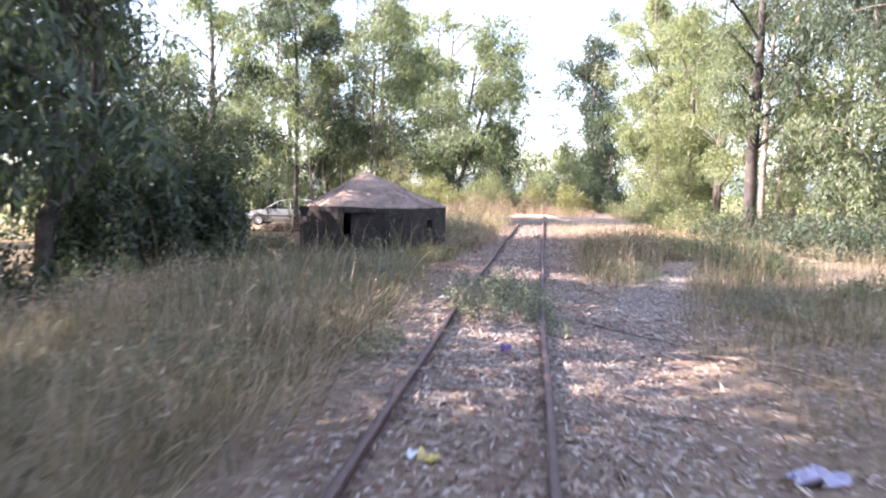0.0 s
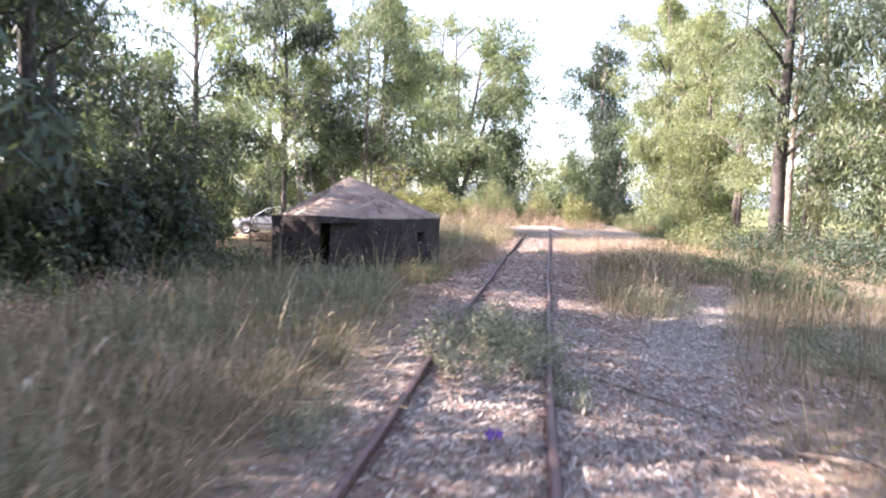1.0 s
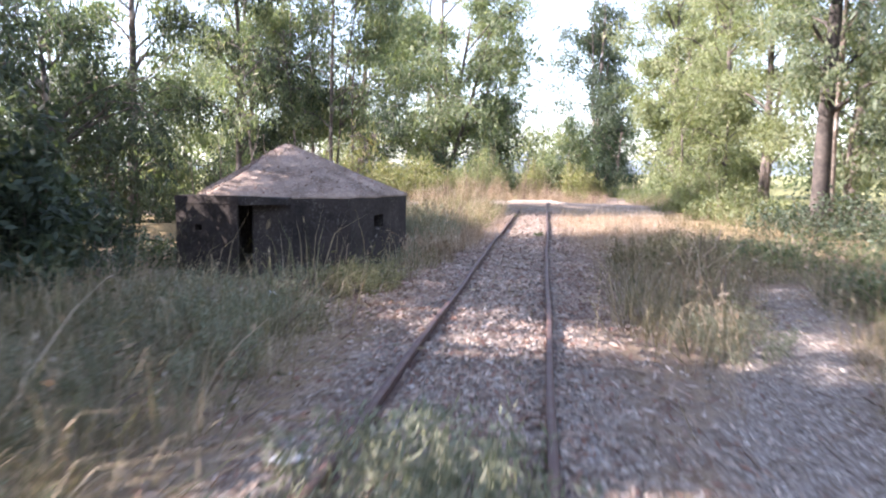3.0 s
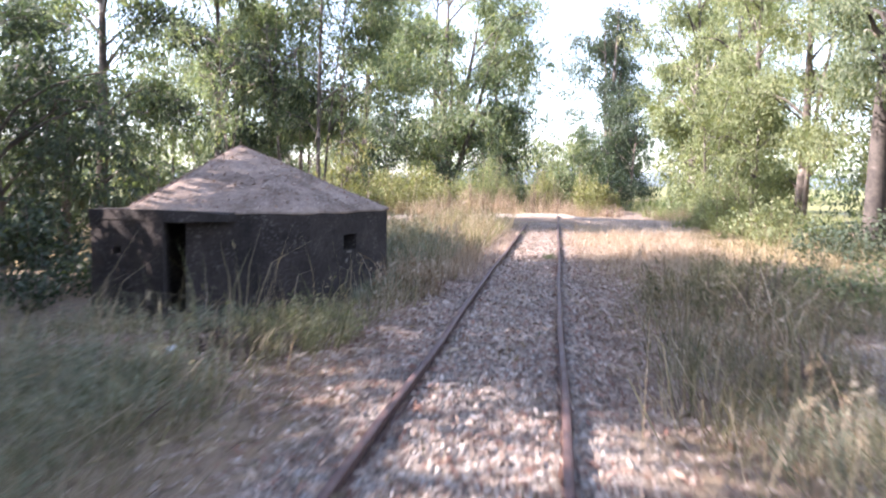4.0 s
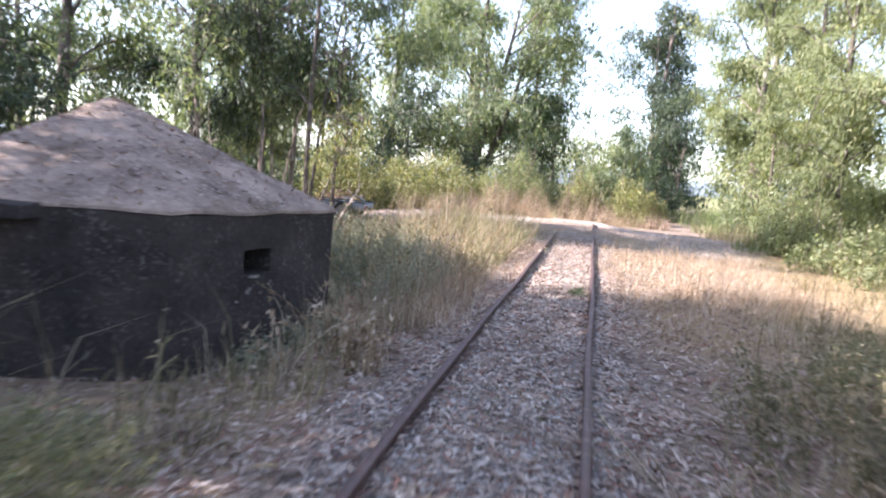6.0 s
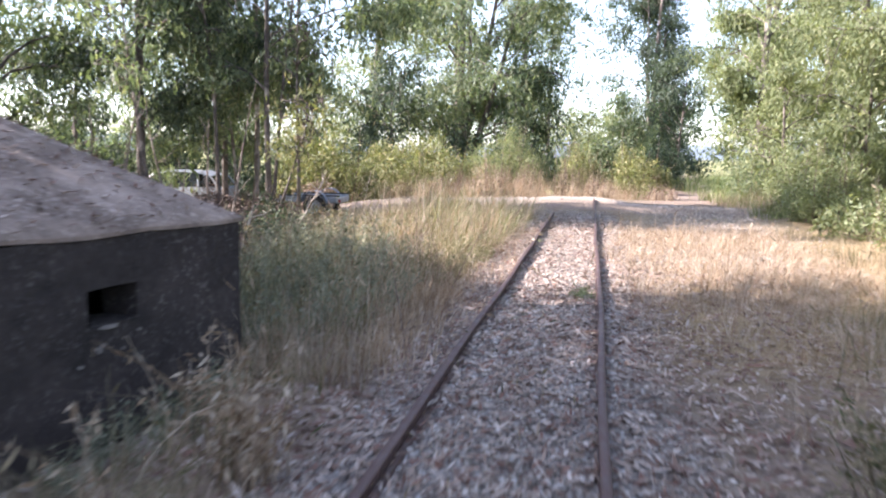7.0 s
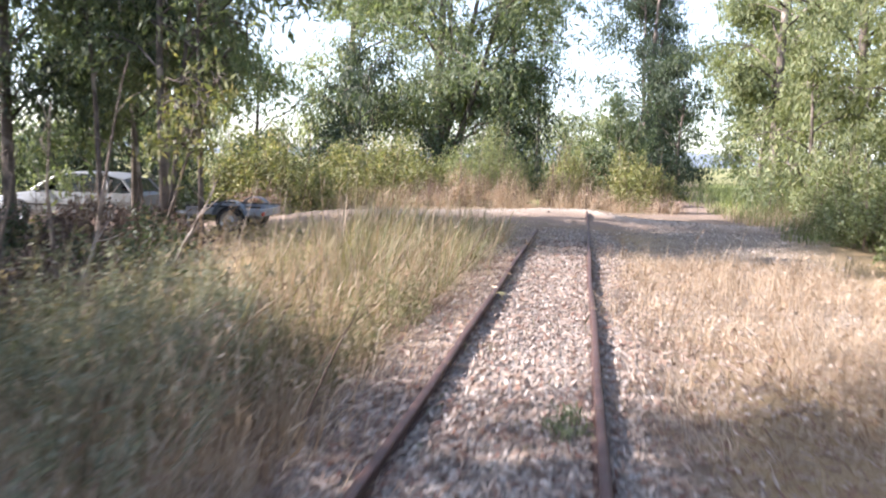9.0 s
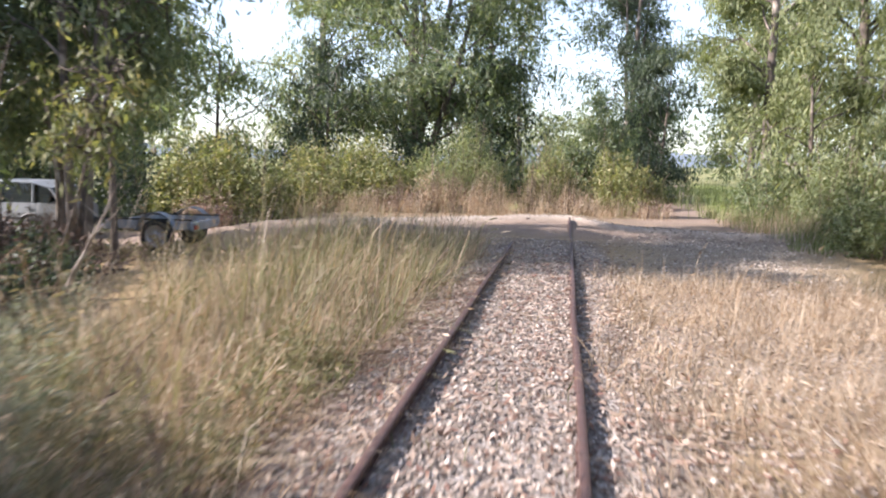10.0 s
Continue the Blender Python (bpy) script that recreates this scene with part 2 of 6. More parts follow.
def part(name, bm, material, parent, label="", smooth=False):
    """Link a bmesh as one mesh object under a thing or a part."""
    me = bpy.data.meshes.new(name)
    bm.to_mesh(me)
    bm.free()
    me.materials.append(material)
    if smooth:
        for p in me.polygons:
            p.use_smooth = True
    ob = new(name, me)
    ob.parent = parent
    return tagged(ob, label)


def thing(name, place, label, category, group="", turn=0.0):
    ob = new(name)
    ob.matrix_world = pose(*place, 0, 0, turn)
    ob.empty_display_size = 0.2
    return tagged(ob, label, category, group)


def add_box(bm, lo, hi, bevel=0.0, m=None):
    made = bmesh.ops.create_cube(bm, size=1.0)["verts"]
    size = [h - l for l, h in zip(lo, hi)]
    mid = [(h + l) / 2 for l, h in zip(lo, hi)]
    for v in made:
        v.co = Vector([v.co[i] * size[i] + mid[i] for i in range(3)])
    if m is not None:
        for v in made:
            v.co = m @ v.co
    if bevel > 0:
        edges = list({e for v in made for e in v.link_edges})
        bmesh.ops.bevel(bm, geom=edges, offset=bevel, segments=2, affect='EDGES', profile=0.6)


def add_tube(bm, points, radii, sides=8, caps=True):
    """A tapered tube along points."""
    rings = []
    up = Vector((0.31, 0.17, 0.93))
    for i, p in enumerate(points):
        p = Vector(p)
        a = Vector(points[max(i - 1, 0)])
        b = Vector(points[min(i + 1, len(points) - 1)])
        d = (b - a).normalized()
        s = d.cross(up)
        if s.length < 1e-3:
            s = d.cross(Vector((1, 0, 0)))
        s.normalize()
        q = d.cross(s)
        rings.append([bm.verts.new(p + (s * math.cos(k * 2 * math.pi / sides) + q * math.sin(k * 2 * math.pi / sides)) * radii[i]) for k in range(sides)])
    for r0, r1 in zip(rings, rings[1:]):
        for k in range(sides):
            bm.faces.new((r0[k], r0[(k + 1) % sides], r1[(k + 1) % sides], r1[k]))
    if caps:
        bm.faces.new(rings[0][::-1])
        bm.faces.new(rings[-1])


def step(lo, hi, v):
    """Smooth step from 0 at lo to 1 at hi (lo may be above hi)."""
    t = np.clip((np.asarray(v, dtype=float) - lo) / (hi - lo), 0, 1)
    return t * t * (3 - 2 * t)


def bumps(x, y):
    """A cheap rolling unevenness."""
    return (0.5 * np.sin(1.7 * x + 0.6 * y + 1.0) * np.sin(1.3 * y - 0.8 * x) + 0.3 * np.sin(3.9 * x - 2.1 * y + 2.0) * np.sin(4.3 * y + 1.1 * x)
            + 0.2 * np.sin(9.1 * x + 1.0) * np.sin(8.3 * y))


def ridge_y(x):
    """The line of the sandy ridge along the far side of the crossing."""
    return np.interp(x, (-12.0, -7.7, -3.8, -1.7, 0.5, 1.9, 3.1, 4.6, 9.0), (38.6, 39.3, 40.6, 42.0, 42.7, 40.4, 39.4, 39.2, 40.4))


def ground_z(x, y):
    """The height of the ground: a low track bed, a bank falling to the left, a dirt crossing."""
    x, y = np.asarray(x, dtype=float), np.asarray(y, dtype=float)
    z = 0.03 * bumps(x, y) * step(0.9, 2.0, np.abs(x)) + 0.008 * bumps(2 * x, 2 * y)
    z = z - 0.05 * step(0.75, 1.6, np.abs(x))
    z = z - 1.0 * step(-4.4, -8.5, x) * (1 - 0.75 * step(14.0, 19.0, y)) * (1 - step(30.0, 34.0, y))
    z = z - 0.55 * step(-3.3, -4.6, x) * step(22.0, 23.5, y) * (1 - step(28.0, 31.0, y))
    z = z + 0.10 * step(35.2, 36.8, y) * (1 - step(44.0, 48.0, y)) * step(-8.0, -3.0, x) * (1 - step(5.0, 12.0, x))
    z = z - 0.42 * step(-6.2, -10.0, x) * step(30.0, 33.0, y) * (1 - step(45.0, 55.0, y))
    z = z - 0.30 * (1 - step(2.7, 4.3, np.hypot(x + 4.6, y - 19.7))) * step(-1.7, -2.7, x)
    z = z + 0.12 * np.exp(-((y - ridge_y(x)) / 0.4) ** 2) * step(-13.0, -8.0, x) * (1 - step(5.5, 8.0, x))
    far = step(60.0, 300.0, np.hypot(x, y))
    return z * (1 - far)


# ---------------- ground, track ----------------
def path_x(y):
    """The middle of the trodden gravel path that leaves the track to the right."""
    return 1.0 + 0.25 * np.clip(y - 6.0, 0, 30)


def axis(dense_lo, dense_hi, fine, lo, hi):
    mid = np.arange(dense_lo, dense_hi + fine / 2, fine)
    up, down, s = [mid[-1]], [mid[0]], fine
    while up[-1] < hi:
        s *= 1.25
        up.append(up[-1] + s)
    s = fine
    while down[-1] > lo:
        s *= 1.25
        down.append(down[-1] - s)
    return np.array(down[:0:-1] + list(mid) + up[1:])


def build_ground():
    xs, ys = axis(-9, 7, 0.2, -900, 900), axis(-3, 46, 0.2, -900, 1500)
    gx, gy = np.meshgrid(xs, ys)
    v = np.stack([gx.ravel(), gy.ravel(), ground_z(gx, gy).ravel()], axis=1)
    nx, ny = len(xs), len(ys)
    i = (np.arange(ny - 1)[:, None] * nx + np.arange(nx - 1)[None, :]).ravel()
    me = mesh_np("ground", v, np.stack([i, i + 1, i + nx + 1, i + nx], axis=1), GROUND, smooth=True)
    x, y = v[:, 0], v[:, 1]
    ax = np.abs(x)
    wob = 0.25 * bumps(x * 1.3, y * 1.1)
    stone = (1 - step(0.75, 1.25, ax + wob)) * step(2.0, 9.0, y + 4 * wob) * (1 - step(35.5, 37.0, y))
    trail = 1 - step(0.35, 0.75, np.abs(x - path_x(y)) + wob)
    stone = np.maximum(stone, 0.8 * trail * step(3, 6, y) * (1 - step(13, 18, y)))
    road_y = 39.5 + 0.16 * np.clip(x - 2, 0, 40) - 0.05 * np.clip(-x, 0, 30) * 2
    dust = (1 - step(1.3, 2.6, np.abs(y - road_y - 0.6) + 2 * wob)) * (1 - step(9.0, 13.0, x)) * (1 - step(-24.0, -32.0, x) * 1.0)
    lane = (1 - step(0.9, 1.7, np.abs(x - (3.3 + 0.145 * (y - 42))) + wob)) * step(40, 44, y) * (1 - step(90, 110, y))
    dust = np.maximum(dust, lane)
    stone2 = (1 - step(0.6, 2.4, np.abs(x - (2.6 + 0.12 * (y - 30))) + wob)) * step(25, 29, y) * (1 - step(38, 40, y))
    stone = np.maximum(stone, 0.7 * stone2)
    straw = step(0.9, 1.6, ax + wob) * step(20.0, 23.0, y) * (1 - step(36.0, 38.0, y)) * 0.9
    straw = np.maximum(straw, 0.25 * step(0.8, 1.5, -x + wob) * (1 - step(4.5, 6.0, -x)))
    meadow = np.maximum(0.55 * step(43.5, 47, y + 3 * wob) * (1 - lane), 0.5 * step(-9.5, -12.5, x) * (0.15 + 0.85 * step(34.0, 39.0, y)) * (1 - dust))
    meadow = np.maximum(meadow, step(46, 54, y + 3 * wob) * (1 - step(85, 110, y)) * step(3.5, 5.0, x) * (1 - step(13.0, 18.0, x)) * (1 - lane))
    meadow = np.maximum(meadow, 0.5 * (0.12 + 0.88 * step(38.0, 43.0, y)) * step(7.5, 10.0, x + wob) * (1 - dust) * (1 - step(46, 50, y)))
    pale = np.exp(-((y - ridge_y(x)) / 0.42) ** 2) * step(-9.0, -2.0, x) * (1 - step(5.0, 7.5, x)) * np.clip(0.85 + wob, 0, 1)
    for key, val in (("stone", stone), ("dust", dust), ("straw", straw), ("meadow", meadow), ("pale", pale)):
        me.attributes.new(key, 'FLOAT', 'POINT').data.foreach_set("value", val.astype(np.float32))
    return tagged(new("ground", me), "dry earth with leaf litter, gravel and a dirt crossing", "ground", kind="structure")


ground = build_ground()

RAIL_TOP, RAIL_X = 0.10, 0.5525


def build_rail(x, y0, y1, name_label, lift=0.0):
    """One flat-bottomed rail, slightly wavering, half sunk in the ballast."""
    pieces = {"rail_foot": [(-0.05, 0.0), (0.05, 0.0), (0.05, 0.008), (0.010, 0.022), (-0.010, 0.022), (-0.05, 0.008)],
              "rail_web": [(0.010, 0.020), (0.007, 0.077), (-0.007, 0.077), (-0.010, 0.020)],
              "rail_head": [(0.007, 0.075), (0.0275, 0.086), (0.0275, 0.104), (0.022, 0.110), (-0.022, 0.110), (-0.0275, 0.104), (-0.0275, 0.086), (-0.007, 0.075)]}
    rail = thing("rail", (x, y0, RAIL_TOP - 0.11), name_label, "rail", "narrow gauge rails")
    ys = np.arange(y0, y1 + 0.25, 0.5)
    for name, prof in pieces.items():
        n = len(prof)
        v = []
        for y in ys:
            up = lift * step(y1 - 4.5, y1, y)
            dx = 0.010 * math.sin(0.55 * y + x) + 0.006 * math.sin(1.4 * y + 2 * x)
            dz = 0.006 * math.sin(0.8 * y + 3 * x) + up
            v += [(dx + px, y - y0, dz + pz) for px, pz in prof]
        k = np.arange(n)
        quads = np.concatenate([np.stack([r * n + k, r * n + (k + 1) % n, (r + 1) * n + (k + 1) % n, (r + 1) * n + k], axis=1) for r in range(len(ys) - 1)])
        caps = np.stack([k[::-1], (len(ys) - 1) * n + k])
        under(name, mesh_np(name, np.array(v), [quads, caps], RUST), rail)
    return rail


build_rail(-RAIL_X, -14.0, 36.4, "rusty steel rail sunk in ballast, buried at the dirt crossing")
build_rail(RAIL_X, -14.0, 41.8, "rusty steel rail sunk in ballast, running across the dirt crossing", 0.12)
build_rail(-RAIL_X, 41.9, 43.4, "short rusty end of rail coming out of the dirt", 0.08)


def stone_shape(seed):
    """An angular pebble of about unit radius: 7 corners, 10 faces."""
    r = np.random.default_rng(seed)
    bm = bmesh.new()
    ring = [bm.verts.new((math.cos(a), math.sin(a), r.uniform(-0.2, 0.2))) for a in (0.2, 1.4, 2.7, 3.9, 5.2)]
    top, low = bm.verts.new((0.15, 0.1, 1.0)), bm.verts.new((0, 0, -1.0))
    for i in range(5):
        bm.faces.new((ring[i], ring[(i + 1) % 5], top))
        bm.faces.new((ring[(i + 1) % 5], ring[i], low))
    bm.verts.index_update()
    sc = Vector((r.uniform(0.8, 1.3), r.uniform(0.7, 1.0), r.uniform(0.45, 0.7)))
    for vert in bm.verts:
        vert.co = Vector([vert.co[i] * sc[i] * r.uniform(0.75, 1.2) for i in range(3)])
    v = np.array([vert.co[:] for vert in bm.verts])
    f = np.array([[q.index for q in face.verts] for face in bm.faces])
    bm.free()
    return v, f


def scatter_stones(name, xs, ys, rad, label):
    shapes = [stone_shape(50 + i) for i in range(6)]
    vs, fs, off = [], [], 0
    zs = ground_z(xs, ys)
    for i in range(len(xs)):
        v, f = shapes[i % 6]
        a, r = rng.uniform(0, 6.28), rad[i]
        c, s = math.cos(a), math.sin(a)
        w = np.stack([v[:, 0] * c - v[:, 1] * s, v[:, 0] * s + v[:, 1] * c, v[:, 2]], axis=1) * r
        vs.append(w + (xs[i], ys[i], zs[i] + 0.25 * r))
        fs.append(f + off)
        off += len(v)
    return tagged(new(name, mesh_np(name, np.concatenate(vs), np.concatenate(fs), ROCK)), label, "gravel", kind="stuff")


n = 16000
sx = rng.normal(0, 0.62, n)
sy = -1.0 + 38.0 * rng.random(n) ** 0.9
keep = (np.abs(np.abs(sx) - RAIL_X) > 0.045) & (rng.random(n) < 0.25 + 0.75 * step(3, 10, sy))
ballast = scatter_stones("ballast", sx[keep], sy[keep], rng.uniform(0.012, 0.029, keep.sum()), "pale angular ballast stones between and beside the rails")
n = 5000
py = rng.uniform(1.0, 17.0, n)
px = path_x(py) + rng.normal(0, 0.45, n)
keep = px > 0.65
scatter_stones("path_gravel", px[keep], py[keep], rng.uniform(0.008, 0.024, keep.sum()), "small grey gravel on the trodden path")
n = 4000
py = rng.uniform(25.0, 40.0, n)
px = 2.6 + 0.12 * (py - 30) + rng.normal(0, 1.0, n)
keep = px > 0.8
scatter_stones("road_gravel", px[keep], py[keep], rng.uniform(0.012, 0.035, keep.sum()), "loose gravel beside the dirt crossing")
n = 1500
px = rng.uniform(-6.0, 6.0, n)
scatter_stones("ridge_gravel", px, ridge_y(px) + rng.normal(0, 0.28, n), rng.uniform(0.012, 0.05, n) ** 1.15, "pale broken stone on the sandy ridge beyond the crossing")


# ---------------- leaves, twigs and grass ----------------
def leaf_quads(base, direction, side, length, width):
    """Diamond leaves: one four-cornered face each."""
    L, W = length[:, None], width[:, None]
    mid = base + direction * L * 0.45
    v = np.stack([base, mid + side * W * 0.5, base + direction * L, mid - side * W * 0.5], axis=1).reshape(-1, 3)
    return v, np.arange(len(v)).reshape(-1, 4)


def unit(v):
    return v / np.maximum(np.linalg.norm(v, axis=1, keepdims=True), 1e-6)


def random_leaves(r, centres, droop, length, width, facing=None):
    """Leaves at the centres: droop 1 hangs straight down, 0 points any way. facing: the ways their flat sides turn to, more or less."""
    k = len(centres)
    d = unit(r.normal(0, 1, (k, 3)) * (1 - droop) + np.array((0, 0, -1.0)) * droop * 1.4)
    turn = unit(r.normal(0, 1, (k, 3)))
    if facing is not None:
        turn = unit(facing + turn * 0.9)
    s = unit(np.cross(d, turn))
    return leaf_quads(centres, d, s, length * r.uniform(0.6, 1.25, k), width * r.uniform(0.6, 1.25, k))


def spray_leaves(r, starts, out, per, reach, droop, length, width):
    """Leafy twigs: each starts at a place, runs outward and hangs over, with leaves all along it."""
    k = len(starts)
    run = reach * r.uniform(0.5, 1.3, (k, 1, 1))
    u = (np.arange(per)[None, :, None] + r.random((k, per, 1))) / per
    way = unit(out + r.normal(0, 0.55, (k, 3)))[:, None, :]
    c = starts[:, None, :] + way * run * u * (1 - 0.45 * droop * u) - np.array((0, 0, 1.0)) * run * droop * 1.1 * u ** 2
    c = (c + r.normal(0, 0.16 * reach, (k, per, 3)) * (1 - 0.5 * u)).reshape(-1, 3)
    facing = np.repeat(unit(out), per, axis=0)
    return random_leaves(r, c, droop, length, width, facing)


def scatter_litter(name, xs, ys, size, label):
    k = len(xs)
    z = ground_z(xs, ys) + rng.uniform(0.004, 0.025, k)
    a = rng.uniform(0, 6.28, k)
    d = unit(np.stack([np.cos(a), np.sin(a), rng.normal(0, 0.22, k)], axis=1))
    s = unit(np.stack([-np.sin(a), np.cos(a), rng.normal(0, 0.35, k)], axis=1))
    v, f = leaf_quads(np.stack([xs, ys, z], axis=1), d, s, size * rng.uniform(0.5, 1.65, k), size * 0.28 * rng.uniform(0.6, 1.3, k))
    return tagged(new(name, mesh_np(name, v, f, LITTER)), label, "leaf litter", kind="stuff")


n = 23000
lx = np.concatenate([rng.uniform(-2.4, -0.62, 8000), rng.uniform(-4.6, -1.0, 5000), rng.uniform(0.8, 4.8, 9000), rng.normal(0, 0.75, 6000), rng.uniform(0.7, 3.2, 9000), rng.normal(0, 0.9, n), rng.uniform(-4.0, 5.5, n // 2), rng.normal(0, 0.75, 11000), rng.normal(0, 0.8, 5000), rng.uniform(-3.6, -0.8, 4000), rng.uniform(0.8, 2.8, 5000)])
ly = np.concatenate([rng.uniform(19.0, 33.0, 8000), rng.uniform(13.5, 20.0, 5000), rng.uniform(-0.5, 9, 9000), rng.uniform(22, 36, 6000), rng.uniform(14, 27, 9000), -1.0 + 24 * rng.random(n) ** 1.3, rng.uniform(-1, 24, n // 2), rng.uniform(9, 25, 11000), rng.uniform(24, 35, 5000), rng.uniform(13.5, 17.5, 4000), rng.uniform(13.5, 19, 5000)])
scatter_litter("dry_leaves", lx, ly, 0.085, "brown fallen eucalyptus leaves over the track bed")


def grass_mesh(name, xs, ys, height, lean, fan, material, seed, width=0.006, heads=0.3):
    """Bent blades that fan out of their tussocks, some with seed heads, as one mesh."""
    r = np.random.default_rng(seed)
    k = len(xs)
    base = np.stack([xs, ys, ground_z(xs, ys) - 0.01], axis=1)
    d = unit(fan + r.normal(0, 0.9, (k, 2)))
    a = np.arctan2(d[:, 1], d[:, 0])
    out = np.stack([np.cos(a), np.sin(a), np.zeros(k)], axis=1)
    side = np.stack([-np.sin(a), np.cos(a), np.zeros(k)], axis=1)
    side = unit(side + out * r.normal(0, 0.6, (k, 1)))
    h = height * r.uniform(0.55, 1.2, k)
    bend = np.abs(r.normal(0, 1, k)) * lean + 0.08
    wind = np.array((0.12, 0.04, 0.0)) * (r.random(k) * lean)[:, None]
    w = width * r.uniform(0.6, 1.4, k)
    mid = base + out * (h * bend * 0.30)[:, None] + wind * h[:, None] * 0.35 + np.array((0, 0, 1.0)) * (h * 0.58)[:, None]
    tip = base + out * (h * bend * 1.0)[:, None] + wind * h[:, None] + np.array((0, 0, 1.0)) * (h * np.sqrt(np.maximum(1 - 0.5 * bend * bend, 0.25)))[:, None]
    sw = side * w[:, None] * 0.5
    v = np.stack([base - sw, base + sw, mid + sw * 0.8, mid - sw * 0.8, tip], axis=1).reshape(-1, 3)
    i = np.arange(k) * 5
    quads = np.stack([i, i + 1, i + 2, i + 3], axis=1)
    tris = np.stack([i + 3, i + 2, i + 4], axis=1)
    pick = np.nonzero(r.random(k) < heads)[0]
    d = unit(tip[pick] - mid[pick] + r.normal(0, 0.05, (len(pick), 3)))
    s = unit(np.cross(d, r.normal(0, 1, (len(pick), 3))))
    hv, hf = leaf_quads(tip[pick] - d * 0.05, d, s, r.uniform(0.07, 0.16, len(pick)), r.uniform(0.009, 0.018, len(pick)))
    v2 = np.concatenate([v, hv])
    return mesh_np(name, v2, [np.concatenate([quads, hf + len(v)]), tris], material)


def tufts(r, count, spread, x0, x1, y0, y1, per):
    """Places for blades: tussocks scattered over a rectangle, with the way each blade fans and the size of its tussock."""
    cx, cy = r.uniform(x0, x1, count), r.uniform(y0, y1, count)
    k = r.integers(per // 2, per + per // 2, count)
    way = unit(r.normal(0, 1, (count, 2)) + np.array((0.2, 0.05))) * r.uniform(0.2, 1.3, (count, 1))
    size = np.exp(r.normal(0, 0.42, count))
    off = r.normal(0, 1, (k.sum(), 2))
    fan = off * 0.8 + np.repeat(way, k, axis=0)
    off = off * spread * np.repeat(size, k)[:, None]
    return np.repeat(cx, k) + off[:, 0], np.repeat(cy, k) + off[:, 1], fan, np.repeat(size, k)


def meadow(name, label, seed, zones, material, width=0.006, heads=0.3):
    """One patch of grass out of several zones: count, spread, x0, x1, y0, y1, blades per tuft, height, lean."""
    r = np.random.default_rng(seed)
    X, Y, H, L, F = [], [], [], [], []
    for count, spread, x0, x1, y0, y1, per, h, lean in zones:
        x, y, fan, size = tufts(r, count, spread, x0, x1, y0, y1, max(3, int(per * 0.62)))
        g = size * h * (0.8 + 0.35 * (0.5 + 0.5 * bumps(x * 0.9, y * 0.9)))
        X.append(x), Y.append(y), H.append(g), L.append(np.full(len(x), lean)), F.append(fan)
    X, Y, H, L, F = map(np.concatenate, (X, Y, H, L, F))
    ok = (np.abs(X) > 0.62) | (H < 0.16) | (Y > 43.6)
    inside = np.hypot(X + 4.56, Y - 20.5) < 2.28
    ok &= ~((np.abs(X - path_x(Y)) < 0.42) & (Y > 3.0) & (Y < 17.5))
    ok &= ~((X > -4.2) & (X < -2.35) & (Y > 14.4) & (Y < 16.2) & (r.random(len(X)) < 0.8))
    ok &= ~((X < -3.6) & (X > -9.0) & (Y > 26.8) & (Y < 33.6))
    ok &= ~inside & ~((X < -4.4) & (X > -6.2) & (Y > 17.9) & (Y < 20))
    X, Y, H, L, F = X[ok], Y[ok], H[ok], L[ok], F[ok]
    ob = new(name, grass_mesh(name, X, Y, H, L, F, material, seed, width * 1.6, heads))
    return tagged(ob, label, "grass", kind="stuff")


meadow("bank_grass", "tall half-dry grass with seed heads on the bank", 11, (
    (620, 0.14, -4.6, -1.45, -1.0, 9.0, 40, 0.36, 1.7),
    (230, 0.14, -4.8, -1.6, -1.0, 10.0, 16, 0.66, 1.1),
    (300, 0.16, -4.8, -1.6, 8.5, 14.0, 40, 0.32, 1.9),
    (60, 0.14, -4.8, -2.2, 14.0, 17.0, 34, 0.26, 1.6),
    (40, 0.12, -3.4, -1.6, 17.4, 21.2, 22, 0.20, 0.9),
    (130, 0.10, -4.4, -1.7, 9.0, 17.0, 16, 0.56, 0.9),
    (220, 0.14, -8.0, -4.3, 3.0, 16.5, 26, 0.50, 0.8),
    (40, 0.09, -4.2, -1.5, 16.0, 17.6, 22, 0.24, 0.9),
    (50, 0.08, -2.1, -1.3, 17.6, 21.6, 18, 0.30, 0.9),
), GRASS_MIX, 0.0045, 0.14)
